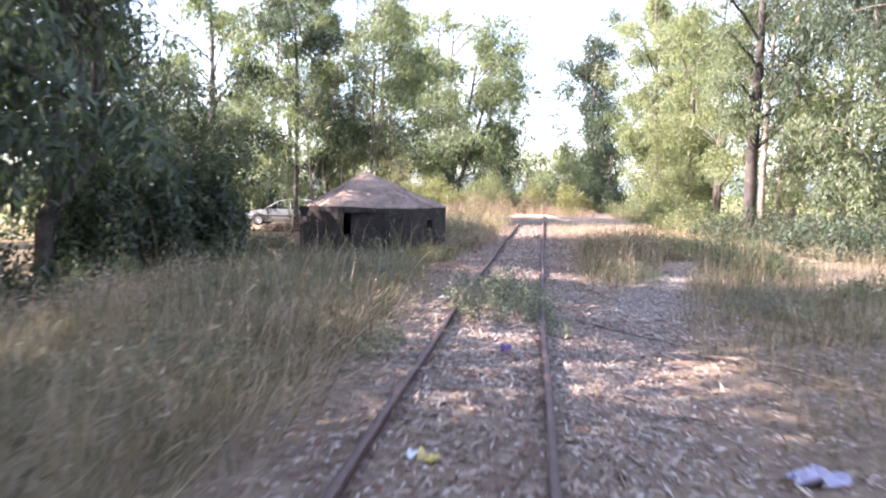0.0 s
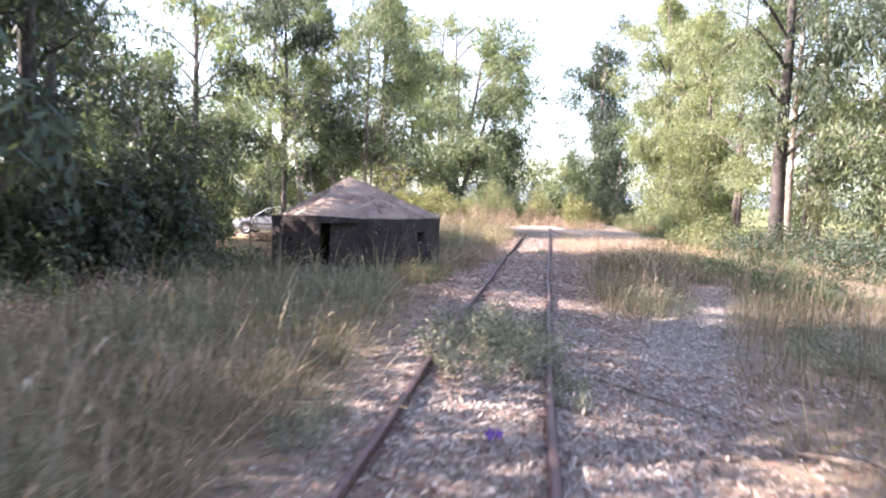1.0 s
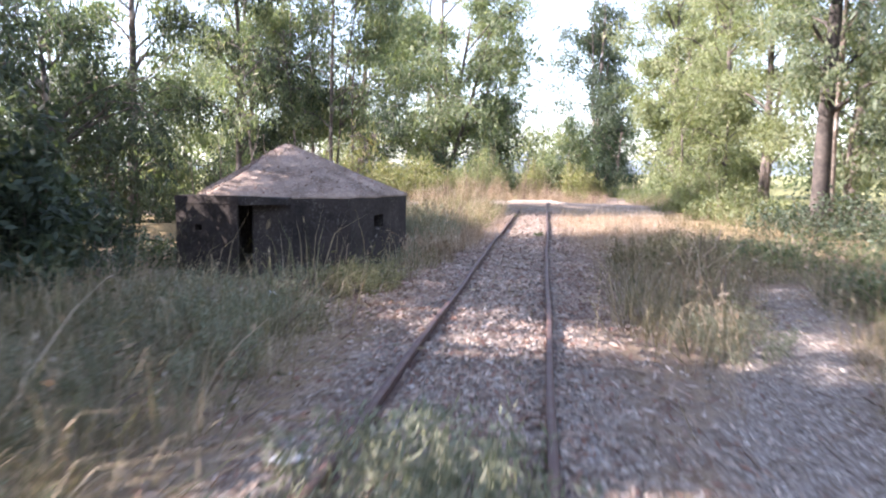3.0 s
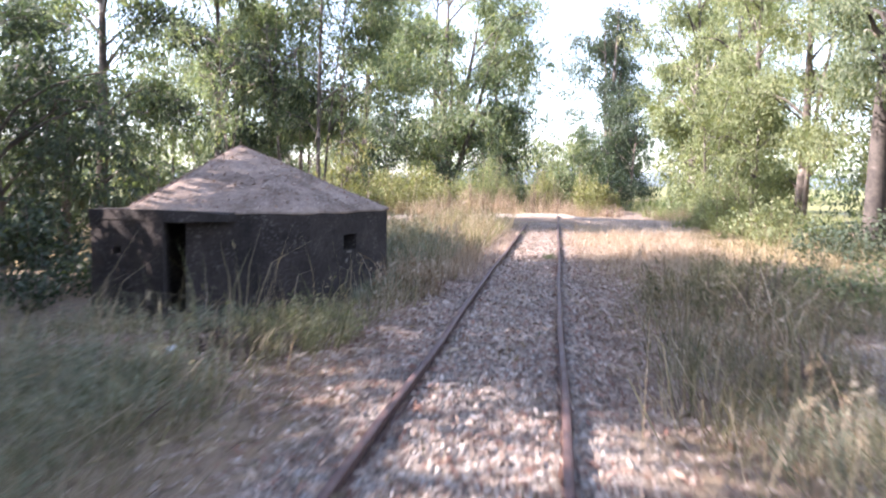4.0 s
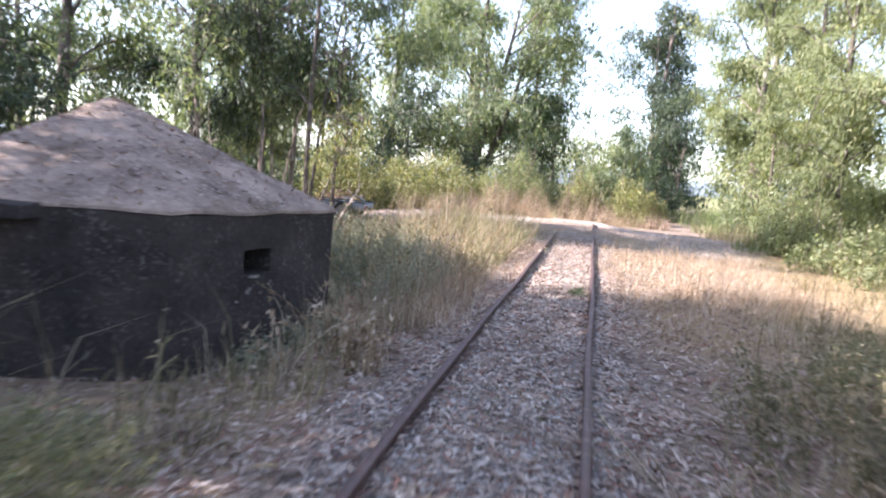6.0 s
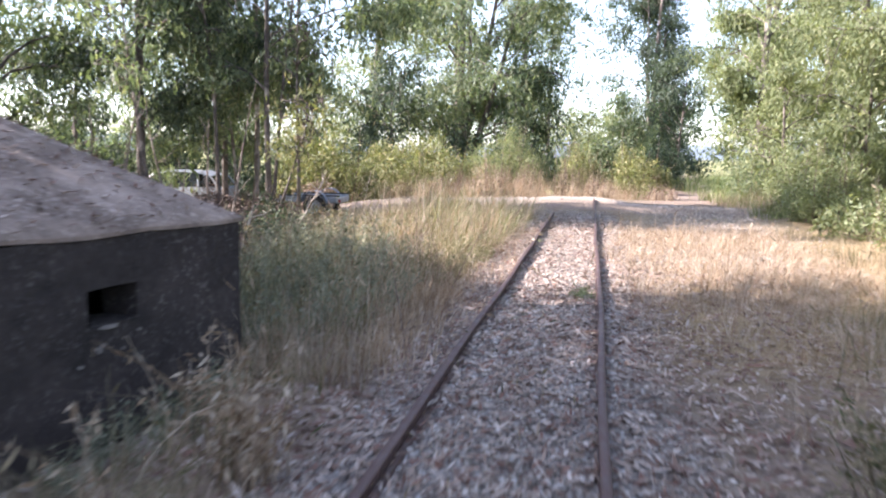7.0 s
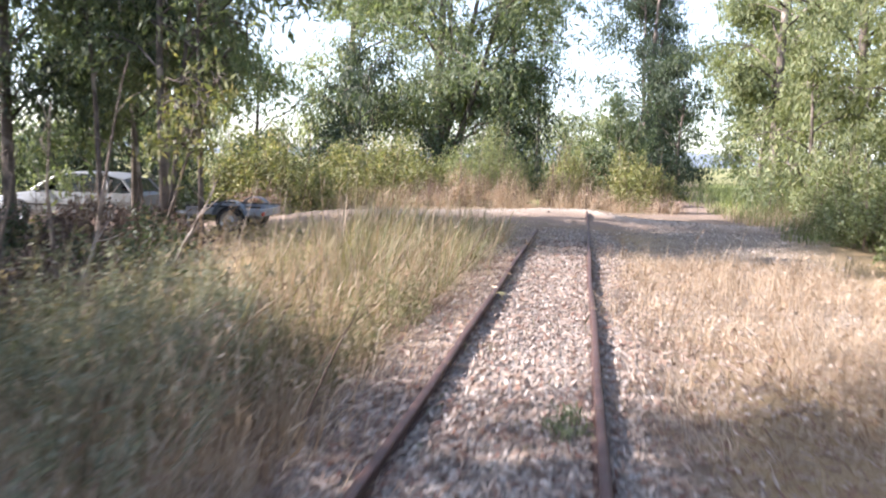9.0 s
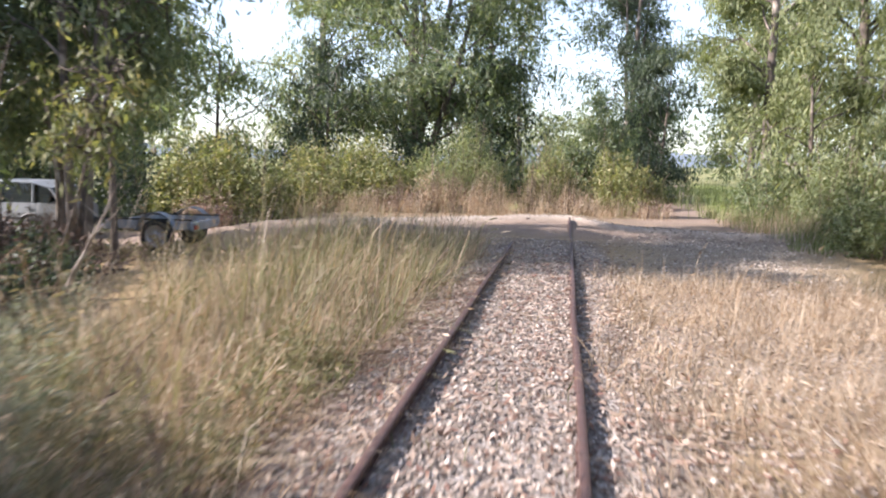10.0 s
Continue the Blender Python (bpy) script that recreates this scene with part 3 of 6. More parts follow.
meadow("dry_grass", "tall golden dry grass beside the track", 12, (
    (230, 0.13, -4.6, -1.5, -0.5, 8.0, 26, 0.44, 1.5),
    (60, 0.11, -4.6, -1.7, 9.0, 17.0, 22, 0.36, 1.6),
    (130, 0.14, 1.7, 4.6, 11.0, 23.0, 24, 0.28, 1.2),
    (220, 0.11, -3.7, -1.3, 26.2, 34.0, 46, 0.38, 1.6),
    (40, 0.11, -2.6, -1.2, 23.5, 26.4, 26, 0.3, 1.9),
    (170, 0.10, -3.9, -1.4, 26.5, 34.6, 22, 0.76, 1.2),
    (26, 0.10, -3.4, -1.6, 23.5, 26.5, 20, 0.6, 1.4),
    (170, 0.10, -2.6, -1.0, 20.5, 24.0, 30, 0.34, 0.6),
    (90, 0.11, -5.2, -3.6, 28.5, 33.8, 30, 0.38, 0.9),
    (330, 0.13, 1.0, 4.2, 24.0, 33.0, 40, 0.19, 2.2),
    (150, 0.20, 1.7, 4.4, 24.5, 33.0, 34, 0.28, 1.9),
    (60, 0.18, 1.0, 4.2, 21.5, 24.5, 34, 0.13, 1.3),
    (110, 0.10, -1.3, -0.72, 21.0, 35.0, 16, 0.17, 1.6),
    (40, 0.07, 0.66, 1.0, 22.0, 35.0, 14, 0.16, 1.6),
    (60, 0.07, 0.9, 4.5, 23.0, 33.0, 16, 0.40, 0.5),
    (150, 0.10, -4.6, -2.0, 33.6, 36.4, 26, 0.36, 0.8),
    (110, 0.16, -9.5, -0.3, 42.6, 45.6, 44, 0.40, 0.9),
    (60, 0.12, -8.5, -0.4, 43.0, 46.0, 26, 0.85, 0.5),
    (70, 0.16, -0.4, 3.6, 43.6, 46.5, 40, 0.50, 0.7),
    (40, 0.12, -0.4, 3.2, 44.5, 47.5, 26, 1.0, 0.45),
    (130, 0.10, -4.4, -1.1, 33.8, 36.6, 34, 0.42, 0.9),
    (90, 0.12, 4.6, 7.5, 38.5, 44.0, 40, 0.45, 0.6),
), GRASS_DRY, 0.0036, 0.10)
meadow("green_grass", "tall half-green grass among the dry stems", 15, (
    (190, 0.08, -3.6, -1.2, 27.5, 34.8, 26, 0.78, 1.2),
    (200, 0.09, -4.2, -1.6, 21.5, 29.5, 26, 0.50, 0.9),
    (50, 0.10, 2.6, 5.5, 13.0, 22.0, 26, 0.42, 0.9),
    (80, 0.12, -4.5, -1.7, 6.0, 15.5, 28, 0.40, 1.0),
    (50, 0.12, -4.5, -1.8, 0.0, 6.0, 26, 0.40, 1.0),
), GRASS_GREY, 0.0045, 0.05)
meadow("verge_grass", "sparse dry grass and weeds on the verge", 13, (
    (80, 0.16, 1.5, 4.4, 13.0, 18.5, 40, 0.36, 1.7),
    (60, 0.14, 2.7, 4.6, 17.5, 24.0, 40, 0.34, 1.1),
    (40, 0.08, 1.5, 3.2, 12.0, 18.0, 18, 0.6, 0.7),
    (560, 0.15, 2.2, 6.5, -1.0, 13.0, 26, 0.19, 0.9),
    (90, 0.09, 2.3, 6.0, 1.0, 14.0, 14, 0.46, 0.5),
    (30, 0.13, 1.3, 2.3, 12.5, 16.5, 34, 0.46, 1.4),
    (34, 0.12, 3.3, 4.8, 7.5, 13.5, 44, 0.62, 0.7),
    (330, 0.05, -0.5, 0.5, -1.0, 34.0, 4, 0.08, 0.8),
    (330, 0.13, 4.4, 9.0, 8.0, 34.0, 34, 0.36, 0.7),
), GRASS_MIX, 0.0045, 0.12)
meadow("field_grass", "bright green grass beyond the crossing", 14, (
    (420, 0.2, 5.0, 14.0, 47.0, 75.0, 26, 0.5, 0.5),
    (240, 0.15, 4.8, 9.0, 36.0, 48.0, 26, 0.35, 0.5),
), GRASS_GREEN, 0.010, 0.1)


# ---------------- plants ----------------
def stem_tube(vs, fs, off, pts, radii, sides):
    """Append a tapered tube to lists of corners and faces."""
    pts = np.asarray(pts, dtype=float)
    d = np.gradient(pts, axis=0)
    d = unit(d)
    ref = np.array((0.31, 0.93, 0.17))
    s = unit(np.cross(d, ref))
    q = np.cross(d, s)
    ang = np.arange(sides) * 2 * math.pi / sides
    ring = pts[:, None, :] + (s[:, None, :] * np.cos(ang)[None, :, None] + q[:, None, :] * np.sin(ang)[None, :, None]) * np.asarray(radii)[:, None, None]
    vs.append(ring.reshape(-1, 3))
    k = np.arange(sides)
    for i in range(len(pts) - 1):
        fs.append(np.stack([off + i * sides + k, off + i * sides + (k + 1) % sides, off + (i + 1) * sides + (k + 1) % sides, off + (i + 1) * sides + k], axis=1))
    return off + len(pts) * sides


def make_tree(place, label, height, radius, leaves, seed, leaf=LEAF_EUC, bark=BARK, trunk_r=0.16, low=0.3, droop=0.55, lean=(0.0, 0.0), size=0.175, group="", clump=0.32, stems=1, shape=1.0, path=None):
    """A tree: tapered trunk (or several), limbs and twigs, and a crown of many single leaves in uneven clumps.
    low: where the crown begins, as a share of the height."""
    r = np.random.default_rng(seed)
    leaves = int(leaves * 0.54)
    vs, fs, off, tips = [], [], 0, []
    for st in range(stems):
        foot = np.array((0.0, 0.0, -0.15)) if st == 0 else np.array((*r.normal(0, 0.35, 2), -0.15))
        top = np.array((lean[0] + r.normal(0, 0.25) + (0 if st == 0 else r.normal(0, radius * 0.35)), lean[1] + r.normal(0, 0.25) + (0 if st == 0 else r.normal(0, radius * 0.35)), height * (1 if st == 0 else r.uniform(0.7, 0.95))))
        u = np.linspace(0, 1, 11)
        wig = np.stack([np.sin(u * 5 + r.uniform(0, 6)), np.sin(u * 4 + r.uniform(0, 6)), 0 * u], axis=1) * 0.02 * height * (u * (1 - 0.3 * u))[:, None]
        trunk = foot + (top - foot) * u[:, None] + wig
        if path is not None and st == 0:
            along = np.linspace(0, 1, len(path))
            trunk = np.stack([np.interp(u, along, [p[c] for p in path]) for c in range(3)], axis=1)
        tr = trunk_r * (1 if st == 0 else r.uniform(0.55, 0.8))
        off = stem_tube(vs, fs, off, trunk, tr * (1.25 * (1 - u) ** 0.8 + 0.04) * np.where(u < 0.05, 1.25, 1), 9)
        nl = int(max(8, 19 / stems))
        for j in range(nl):
            f = low * 0.85 + (0.97 - low * 0.85) * (j + r.random()) / nl
            at = np.array([np.interp(f, u, trunk[:, c]) for c in range(3)])
            g = (f - low) / (1 - low)
            reach = radius * (math.sqrt(max(0.04, 1 - max(0.0, (g - 0.35) / 0.65) ** 2)) if g > 0.35 else 0.6 + 0.4 * max(g, 0) / 0.35) * r.uniform(0.4, 1.2) * shape
            az = r.uniform(0, 6.28)
            rise = r.uniform(0.15, 0.8) * reach
            tip = at + np.array((math.cos(az) * reach, math.sin(az) * reach, rise))
            k = np.linspace(0, 1, 5)
            limb = at + (tip - at) * k[:, None] + np.array((0, 0, 1.0)) * (0.18 * reach * np.sin(k * math.pi))[:, None] + r.normal(0, 0.04 * reach, (5, 3)) * (k * (1 - k) * 4)[:, None]
            off = stem_tube(vs, fs, off, limb, tr * 0.38 * (1 - f * 0.5) * (1 - 0.85 * k) + 0.008, 4)
            for kk in range(6):
                b = limb[2 + kk % 3]
                e = b + unit(r.normal(0, 1, (1, 3)))[0] * reach * r.uniform(0.2, 0.5) + np.array((0, 0, -0.1 * reach))
                off = stem_tube(vs, fs, off, [b, (b + e) / 2 + r.normal(0, 0.05, 3), e], [0.018, 0.011, 0.005], 3)
                tips += [e, (b + e) / 2]
            tips += [limb[-1], limb[-2], limb[3]]
    tips = np.array(tips)
    per = 9
    count = max(leaves // per, 30)
    weight = r.gamma(1.1, 1.0, len(tips)) + 0.05
    pick = r.choice(len(tips), count, p=weight / weight.sum())
    start = tips[pick] + r.normal(0, 0.75 * clump, (count, 3)) * np.array((1, 1, 0.8))
    axis_xy = np.stack([np.interp(start[:, 2], trunk[:, 2], trunk[:, c]) for c in range(2)], axis=1)
    out = np.concatenate([start[:, :2] - axis_xy, np.full((count, 1), 0.35 * radius)], axis=1)
    start[:, 2] = np.maximum(start[:, 2], 0.35)
    lv, lf = spray_leaves(r, start, unit(out), per, 2.3 * size + 0.22, droop, size * 1.1, size * 0.26)
    # the deep foliage close to the limbs
    inner = int(leaves * 0.11)
    pick = r.choice(len(tips), inner, p=weight / weight.sum())
    deep = tips[pick] + r.normal(0, 0.7 * clump, (inner, 3))
    mid_xy = np.stack([np.interp(deep[:, 2], trunk[:, 2], trunk[:, c]) for c in range(2)], axis=1)
    deep[:, :2] += (mid_xy - deep[:, :2]) * r.uniform(0.0, 0.45, (inner, 1))
    deep[:, 2] = np.maximum(deep[:, 2] - 0.2, 0.35)
    iv, fi = random_leaves(r, deep, droop * 0.8, size * 1.6, size * 0.42)
    lf = np.concatenate([lf, fi + len(lv)])
    lv = np.concatenate([lv, iv])
    lv[:, 2] = np.maximum(lv[:, 2], 0.02)
    z = float(ground_z(place[0], place[1])) if len(place) == 2 else place[2]
    tree = thing("tree", (place[0], place[1], z), label, "tree", group)
    under("trunk", mesh_np("trunk", np.concatenate(vs), np.concatenate(fs), bark, smooth=True), tree, "bark-covered trunk with limbs")
    under("crown", mesh_np("crown", lv, lf, leaf), tree, "loose crown of narrow leaves")["kind"] = "stuff"
    return tree


def make_bush(place, label, sx, sy, h, leaves, seed, leaf=LEAF_BUSH, size=0.1, droop=0.1, name="bush", stalks=40, ratio=0.42, lumps=26):
    """A mound of many leaves on thin stems, lumpy and open at the edge."""
    r = np.random.default_rng(seed)
    leaves = int(leaves * 0.47)
    size = size * 1.15
    vs, fs, off = [], [], 0
    cx, cy = r.uniform(-1, 1, lumps), r.uniform(-1, 1, lumps)
    cx, cy = cx * np.sqrt(1 - cy * cy / 2), cy * np.sqrt(1 - cx * cx / 2)
    tall = np.sqrt(np.maximum(0.08, 1 - 0.85 * (cx ** 2 + cy ** 2))) * r.uniform(0.7, 1.08, lumps)
    cen = np.stack([cx * sx * 0.85, cy * sy * 0.85, 0.55 * h * tall], axis=1)
    rad = np.stack([r.uniform(0.13, 0.27, lumps) * sx, r.uniform(0.13, 0.27, lumps) * sy, r.uniform(0.30, 0.46, lumps) * h * tall], axis=1)
    low = r.random(lumps) < 0.35
    cen[low, 2] *= r.uniform(0.35, 0.8, low.sum())
    pick = r.integers(0, lumps, leaves)
    d = unit(r.normal(0, 1, (leaves, 3)))
    c = cen[pick] + d * rad[pick] * (r.uniform(0.55, 1.08, leaves) ** 0.6)[:, None] + r.normal(0, 0.05, (leaves, 3))
    c[:, 2] = np.maximum(c[:, 2], 0.03)
    for j in range(stalks):
        i = r.integers(0, lumps)
        b = np.array((cen[i, 0] * 0.8, cen[i, 1] * 0.8, -0.05))
        e = cen[i] + r.normal(0, 0.5, 3) * rad[i] + np.array((0, 0, rad[i, 2] * r.uniform(0.4, 1.1)))
        off = stem_tube(vs, fs, off, [b, (b + e) / 2 + r.normal(0, 0.08, 3) * h * 0.3, e], [0.012, 0.009, 0.004], 4)
    lv, lf = random_leaves(r, c, droop, size * 1.12, size * ratio * 1.12, d + np.array((0, 0, 0.3)))
    z = float(ground_z(place[0], place[1]))
    ob = thing(name, (place[0], place[1], z), label, name.replace("_", " "))
    under("stem_tangle", mesh_np("stem_tangle", np.concatenate(vs), np.concatenate(fs), TWIG), ob)["kind"] = "stuff"
    under("foliage", mesh_np("foliage", lv, lf, leaf), ob)["kind"] = "stuff"
    return ob


TALL = "tall eucalyptus with peeling bark and drooping grey-green leaves"
DARK = "dark shaded tree with dense small leaves on the low bank"
YOUNG = "young bushy tree leafy to the ground beyond the track"
FAR = "distant eucalyptus with sunlit pale olive crown"
# right of the track
# this trunk's shade comes from the dark bark colour
make_tree((8.3, 28.8), TALL + ", brown shaded trunk", 13.5, 3.2, 42000, 101, trunk_r=0.21, low=0.28, size=0.15, leaf=LEAF_EUC, bark=BARK_DARK)
make_tree((9.2, 30.6), TALL + ", pale smooth trunk", 13.0, 3.0, 20000, 102, bark=BARK_PALE, trunk_r=0.11, low=0.35, leaf=LEAF_EUC)
make_tree((8.3, 35.0), TALL, 11.5, 3.2, 50000, 103, trunk_r=0.14, low=0.05, size=0.15, leaf=LEAF_PALE, stems=2)
make_tree((8.2, 40.4), TALL, 11.0, 3.0, 52000, 104, trunk_r=0.16, low=0.04, size=0.155, leaf=LEAF_PALE)
make_tree((9.3, 46.0), TALL, 12.0, 3.2, 42000, 105, trunk_r=0.18, low=0.05, leaf=LEAF_PALE)
make_tree((8.6, 52.5), TALL, 15.0, 4.2, 44000, 112, trunk_r=0.18, low=0.24, leaf=LEAF_PALE, size=0.22)
make_tree((11.2, 28.0), TALL, 13.5, 3.2, 36000, 115, trunk_r=0.16, low=0.12, size=0.16, leaf=LEAF_DARK)
make_tree((12.2, 37.0), TALL, 14.0, 3.6, 12000, 106, trunk_r=0.2, low=0.1, size=0.32, clump=0.5)
make_tree((13.2, 27.0), TALL, 13.0, 3.6, 18000, 107, trunk_r=0.2, low=0.1, size=0.32, clump=0.5, leaf=LEAF_DARK)
make_tree((11.6, 20.5), TALL, 13.0, 3.4, 44000, 108, trunk_r=0.17, low=0.08, size=0.145, leaf=LEAF_DARK)
make_tree((16.0, 32.0), TALL, 15.0, 4.0, 10000, 109, trunk_r=0.2, low=0.08, size=0.34, clump=0.55)
make_tree((7.2, 92.0), "tall slender dark eucalyptus beyond the meadow", 23.0, 4.3, 48000, 117, leaf=LEAF_DARK, trunk_r=0.28, low=0.04, size=0.38, clump=0.8, stems=4)
make_tree((7.6, 75.0), YOUNG, 9.0, 2.8, 12000, 183, leaf=LEAF_DARK, trunk_r=0.1, low=0.03, size=0.34, clump=0.5)
make_tree((11.0, 62.0), FAR, 16.0, 4.6, 24000, 111, trunk_r=0.25, low=0.22, size=0.32, leaf=LEAF_PALE, clump=0.6)
for k, (x, y, h) in enumerate(((-3.6, 108.0, 8.5), (-0.6, 112.0, 6.5), (2.4, 109.0, 7.2), (5.2, 106.0, 6.6))):
    make_tree((x, y), "low distant tree closing the lane", h, 2.6, 5000, 195 + k, leaf=LEAF_PALE, trunk_r=0.12, low=0.04, size=0.42, clump=0.7)
make_tree((15.0, 82.0), FAR, 14.0, 5.0, 14000, 113, trunk_r=0.25, low=0.08, size=0.34, leaf=LEAF_EUC, clump=0.55)
# left, by the parked car
make_tree((-7.2, 32.8), TALL + ", slim paired trunks", 13.0, 3.5, 38000, 121, leaf=LEAF_EUC, size=0.18, trunk_r=0.06, low=0.24, stems=2, bark=BARK)
make_tree((-8.9, 35.6), TALL + ", forked slim trunk", 14.0, 3.2, 35000, 122, leaf=LEAF_EUC, size=0.18, trunk_r=0.065, low=0.22, lean=(0.8, 0.4), stems=2, bark=BARK_PALE)
make_tree((-6.6, 31.3), "slim young eucalyptus leaning over the grass", 2.9, 0.6, 1500, 123, leaf=LEAF_BUSH, trunk_r=0.03, low=0.68, lean=(1.5, 0.0), size=0.15)
make_tree((-9.4, 31.4), "thin sapling with few leaves before the car", 6.5, 1.2, 2200, 125, trunk_r=0.045, low=0.55, lean=(0.3, 0.0))
make_tree((-8.5, 32.8), "thin sapling with few leaves before the car", 7.0, 1.2, 2200, 126, trunk_r=0.05, low=0.55, lean=(-0.4, 0.0))
make_tree((-6.4, 32.6), "thin sapling with few leaves beside the trailer", 6.0, 1.1, 2000, 127, trunk_r=0.045, low=0.58, lean=(0.5, 0.3))
# the dark leaf stands for the shade under this crown
make_tree((-11.0, 33.5), TALL, 13.0, 3.3, 36000, 124, size=0.19, trunk_r=0.10, low=0.2, leaf=LEAF_DARK)
make_tree((-10.6, 37.2), TALL, 12.5, 3.1, 34000, 190, size=0.19, trunk_r=0.08, low=0.15, leaf=LEAF_EUC)
# beyond the crossing, left
make_tree((-6.3, 58.0), "broad dark tree beyond the bramble mound", 14.5, 5.8, 60000, 131, leaf=LEAF_EUC, trunk_r=0.3, low=0.10, size=0.3, droop=0.45, clump=0.6, stems=4)
make_tree((-13.5, 66.0), FAR, 17.0, 4.8, 24000, 132, leaf=LEAF_PALE, trunk_r=0.25, low=0.08, size=0.30, clump=0.6)
make_tree((-9.4, 77.0), FAR, 20.0, 4.0, 24000, 133, leaf=LEAF_PALE, trunk_r=0.25, low=0.08, size=0.32, clump=0.6)
make_tree((-4.2, 75.0), FAR, 16.5, 3.2, 18000, 184, leaf=LEAF_PALE, trunk_r=0.2, low=0.1, size=0.32, clump=0.6)
make_tree((-2.7, 86.0), "thin distant tree with one tuft of leaves", 15.5, 1.5, 2600, 185, leaf=LEAF_PALE, trunk_r=0.12, low=0.82, size=0.32, clump=0.5)
make_tree((-20.5, 58.0), FAR, 16.0, 5.0, 24000, 134, leaf=LEAF_PALE, trunk_r=0.25, low=0.06, size=0.30, clump=0.6)
make_tree((-16.0, 48.0), FAR, 9.0, 3.4, 16000, 135, leaf=LEAF_EUC, trunk_r=0.2, low=0.08, size=0.24)
make_tree((-25.0, 44.0), FAR, 11.0, 4.6, 14000, 136, leaf=LEAF_EUC, trunk_r=0.2, low=0.06, size=0.30, clump=0.5)
make_tree((-13.5, 52.0), YOUNG, 6.5, 2.6, 9000, 171, leaf=LEAF_EUC, trunk_r=0.09, low=0.03, size=0.28, clump=0.45)
make_tree((-9.2, 54.0), YOUNG, 6.0, 2.6, 9000, 172, leaf=LEAF_DARK, trunk_r=0.09, low=0.03, size=0.28, clump=0.45)
make_tree((-18.5, 41.0), YOUNG, 6.0, 2.4, 9000, 173, leaf=LEAF_DARK, trunk_r=0.09, low=0.03, size=0.26, clump=0.45)
make_tree((-2.8, 60.0), YOUNG, 6.5, 2.8, 9000, 174, leaf=LEAF_DARK, trunk_r=0.09, low=0.03, size=0.3, clump=0.45)
make_tree((-21.0, 50.0), YOUNG, 7.0, 2.8, 9000, 175, leaf=LEAF_EUC, trunk_r=0.09, low=0.03, size=0.3, clump=0.45)
make_tree((3.4, 72.0), YOUNG, 6.0, 2.6, 8000, 176, leaf=LEAF_EUC, trunk_r=0.09, low=0.03, size=0.3, clump=0.45)
make_tree((9.2, 58.0), YOUNG, 8.0, 2.8, 12000, 177, leaf=LEAF_PALE, trunk_r=0.1, low=0.03, size=0.28, clump=0.4)
make_tree((7.4, 44.0), YOUNG, 5.0, 1.7, 9000, 178, leaf=LEAF_PALE, trunk_r=0.07, low=0.03, size=0.2)
make_tree((7.5, 37.6), YOUNG, 5.0, 1.7, 9000, 179, leaf=LEAF_PALE, trunk_r=0.07, low=0.03, size=0.2)
make_tree((10.5, 33.0), YOUNG, 6.0, 2.2, 9000, 180, leaf=LEAF_EUC, trunk_r=0.07, low=0.03, size=0.22)
make_tree((10.8, 24.5), YOUNG, 6.0, 2.2, 9000, 181, leaf=LEAF_EUC, trunk_r=0.07, low=0.03, size=0.22)
make_tree((-15.0, 29.6), YOUNG, 5.0, 2.0, 9000, 182, leaf=LEAF_DARK, trunk_r=0.07, low=0.03, size=0.2)
# left bank, dark: LEAF_DARK puts the bank's shade into the leaf colour
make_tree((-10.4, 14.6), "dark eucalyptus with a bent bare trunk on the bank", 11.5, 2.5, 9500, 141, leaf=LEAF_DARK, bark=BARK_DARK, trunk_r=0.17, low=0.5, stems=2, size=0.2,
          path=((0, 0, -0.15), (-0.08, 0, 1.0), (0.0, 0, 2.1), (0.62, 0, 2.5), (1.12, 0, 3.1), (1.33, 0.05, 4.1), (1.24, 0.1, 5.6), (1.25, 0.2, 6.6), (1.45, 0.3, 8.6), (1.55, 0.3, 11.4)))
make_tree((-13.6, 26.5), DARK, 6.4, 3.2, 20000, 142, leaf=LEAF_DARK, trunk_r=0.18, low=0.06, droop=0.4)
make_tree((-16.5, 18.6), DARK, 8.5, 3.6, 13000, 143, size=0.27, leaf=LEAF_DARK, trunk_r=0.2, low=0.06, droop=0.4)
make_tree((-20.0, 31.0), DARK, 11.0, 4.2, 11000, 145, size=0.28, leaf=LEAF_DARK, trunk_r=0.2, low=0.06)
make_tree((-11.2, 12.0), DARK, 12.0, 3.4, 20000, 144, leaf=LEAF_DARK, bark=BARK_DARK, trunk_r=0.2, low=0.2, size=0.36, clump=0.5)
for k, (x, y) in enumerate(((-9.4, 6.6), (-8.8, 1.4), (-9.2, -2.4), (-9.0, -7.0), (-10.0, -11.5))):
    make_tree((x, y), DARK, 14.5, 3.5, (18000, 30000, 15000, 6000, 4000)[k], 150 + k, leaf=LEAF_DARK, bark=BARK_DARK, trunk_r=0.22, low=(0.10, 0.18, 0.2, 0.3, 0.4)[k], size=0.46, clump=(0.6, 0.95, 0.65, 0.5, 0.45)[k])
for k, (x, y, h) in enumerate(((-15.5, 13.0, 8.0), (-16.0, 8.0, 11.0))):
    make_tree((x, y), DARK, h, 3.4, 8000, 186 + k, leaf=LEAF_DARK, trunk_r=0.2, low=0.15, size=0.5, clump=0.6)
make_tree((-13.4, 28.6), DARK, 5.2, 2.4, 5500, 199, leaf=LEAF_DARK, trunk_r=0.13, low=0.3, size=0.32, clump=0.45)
# out of view; added to block sun from the ground near the start
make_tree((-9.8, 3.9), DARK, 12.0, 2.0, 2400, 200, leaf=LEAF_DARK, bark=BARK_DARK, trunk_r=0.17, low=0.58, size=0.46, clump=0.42)
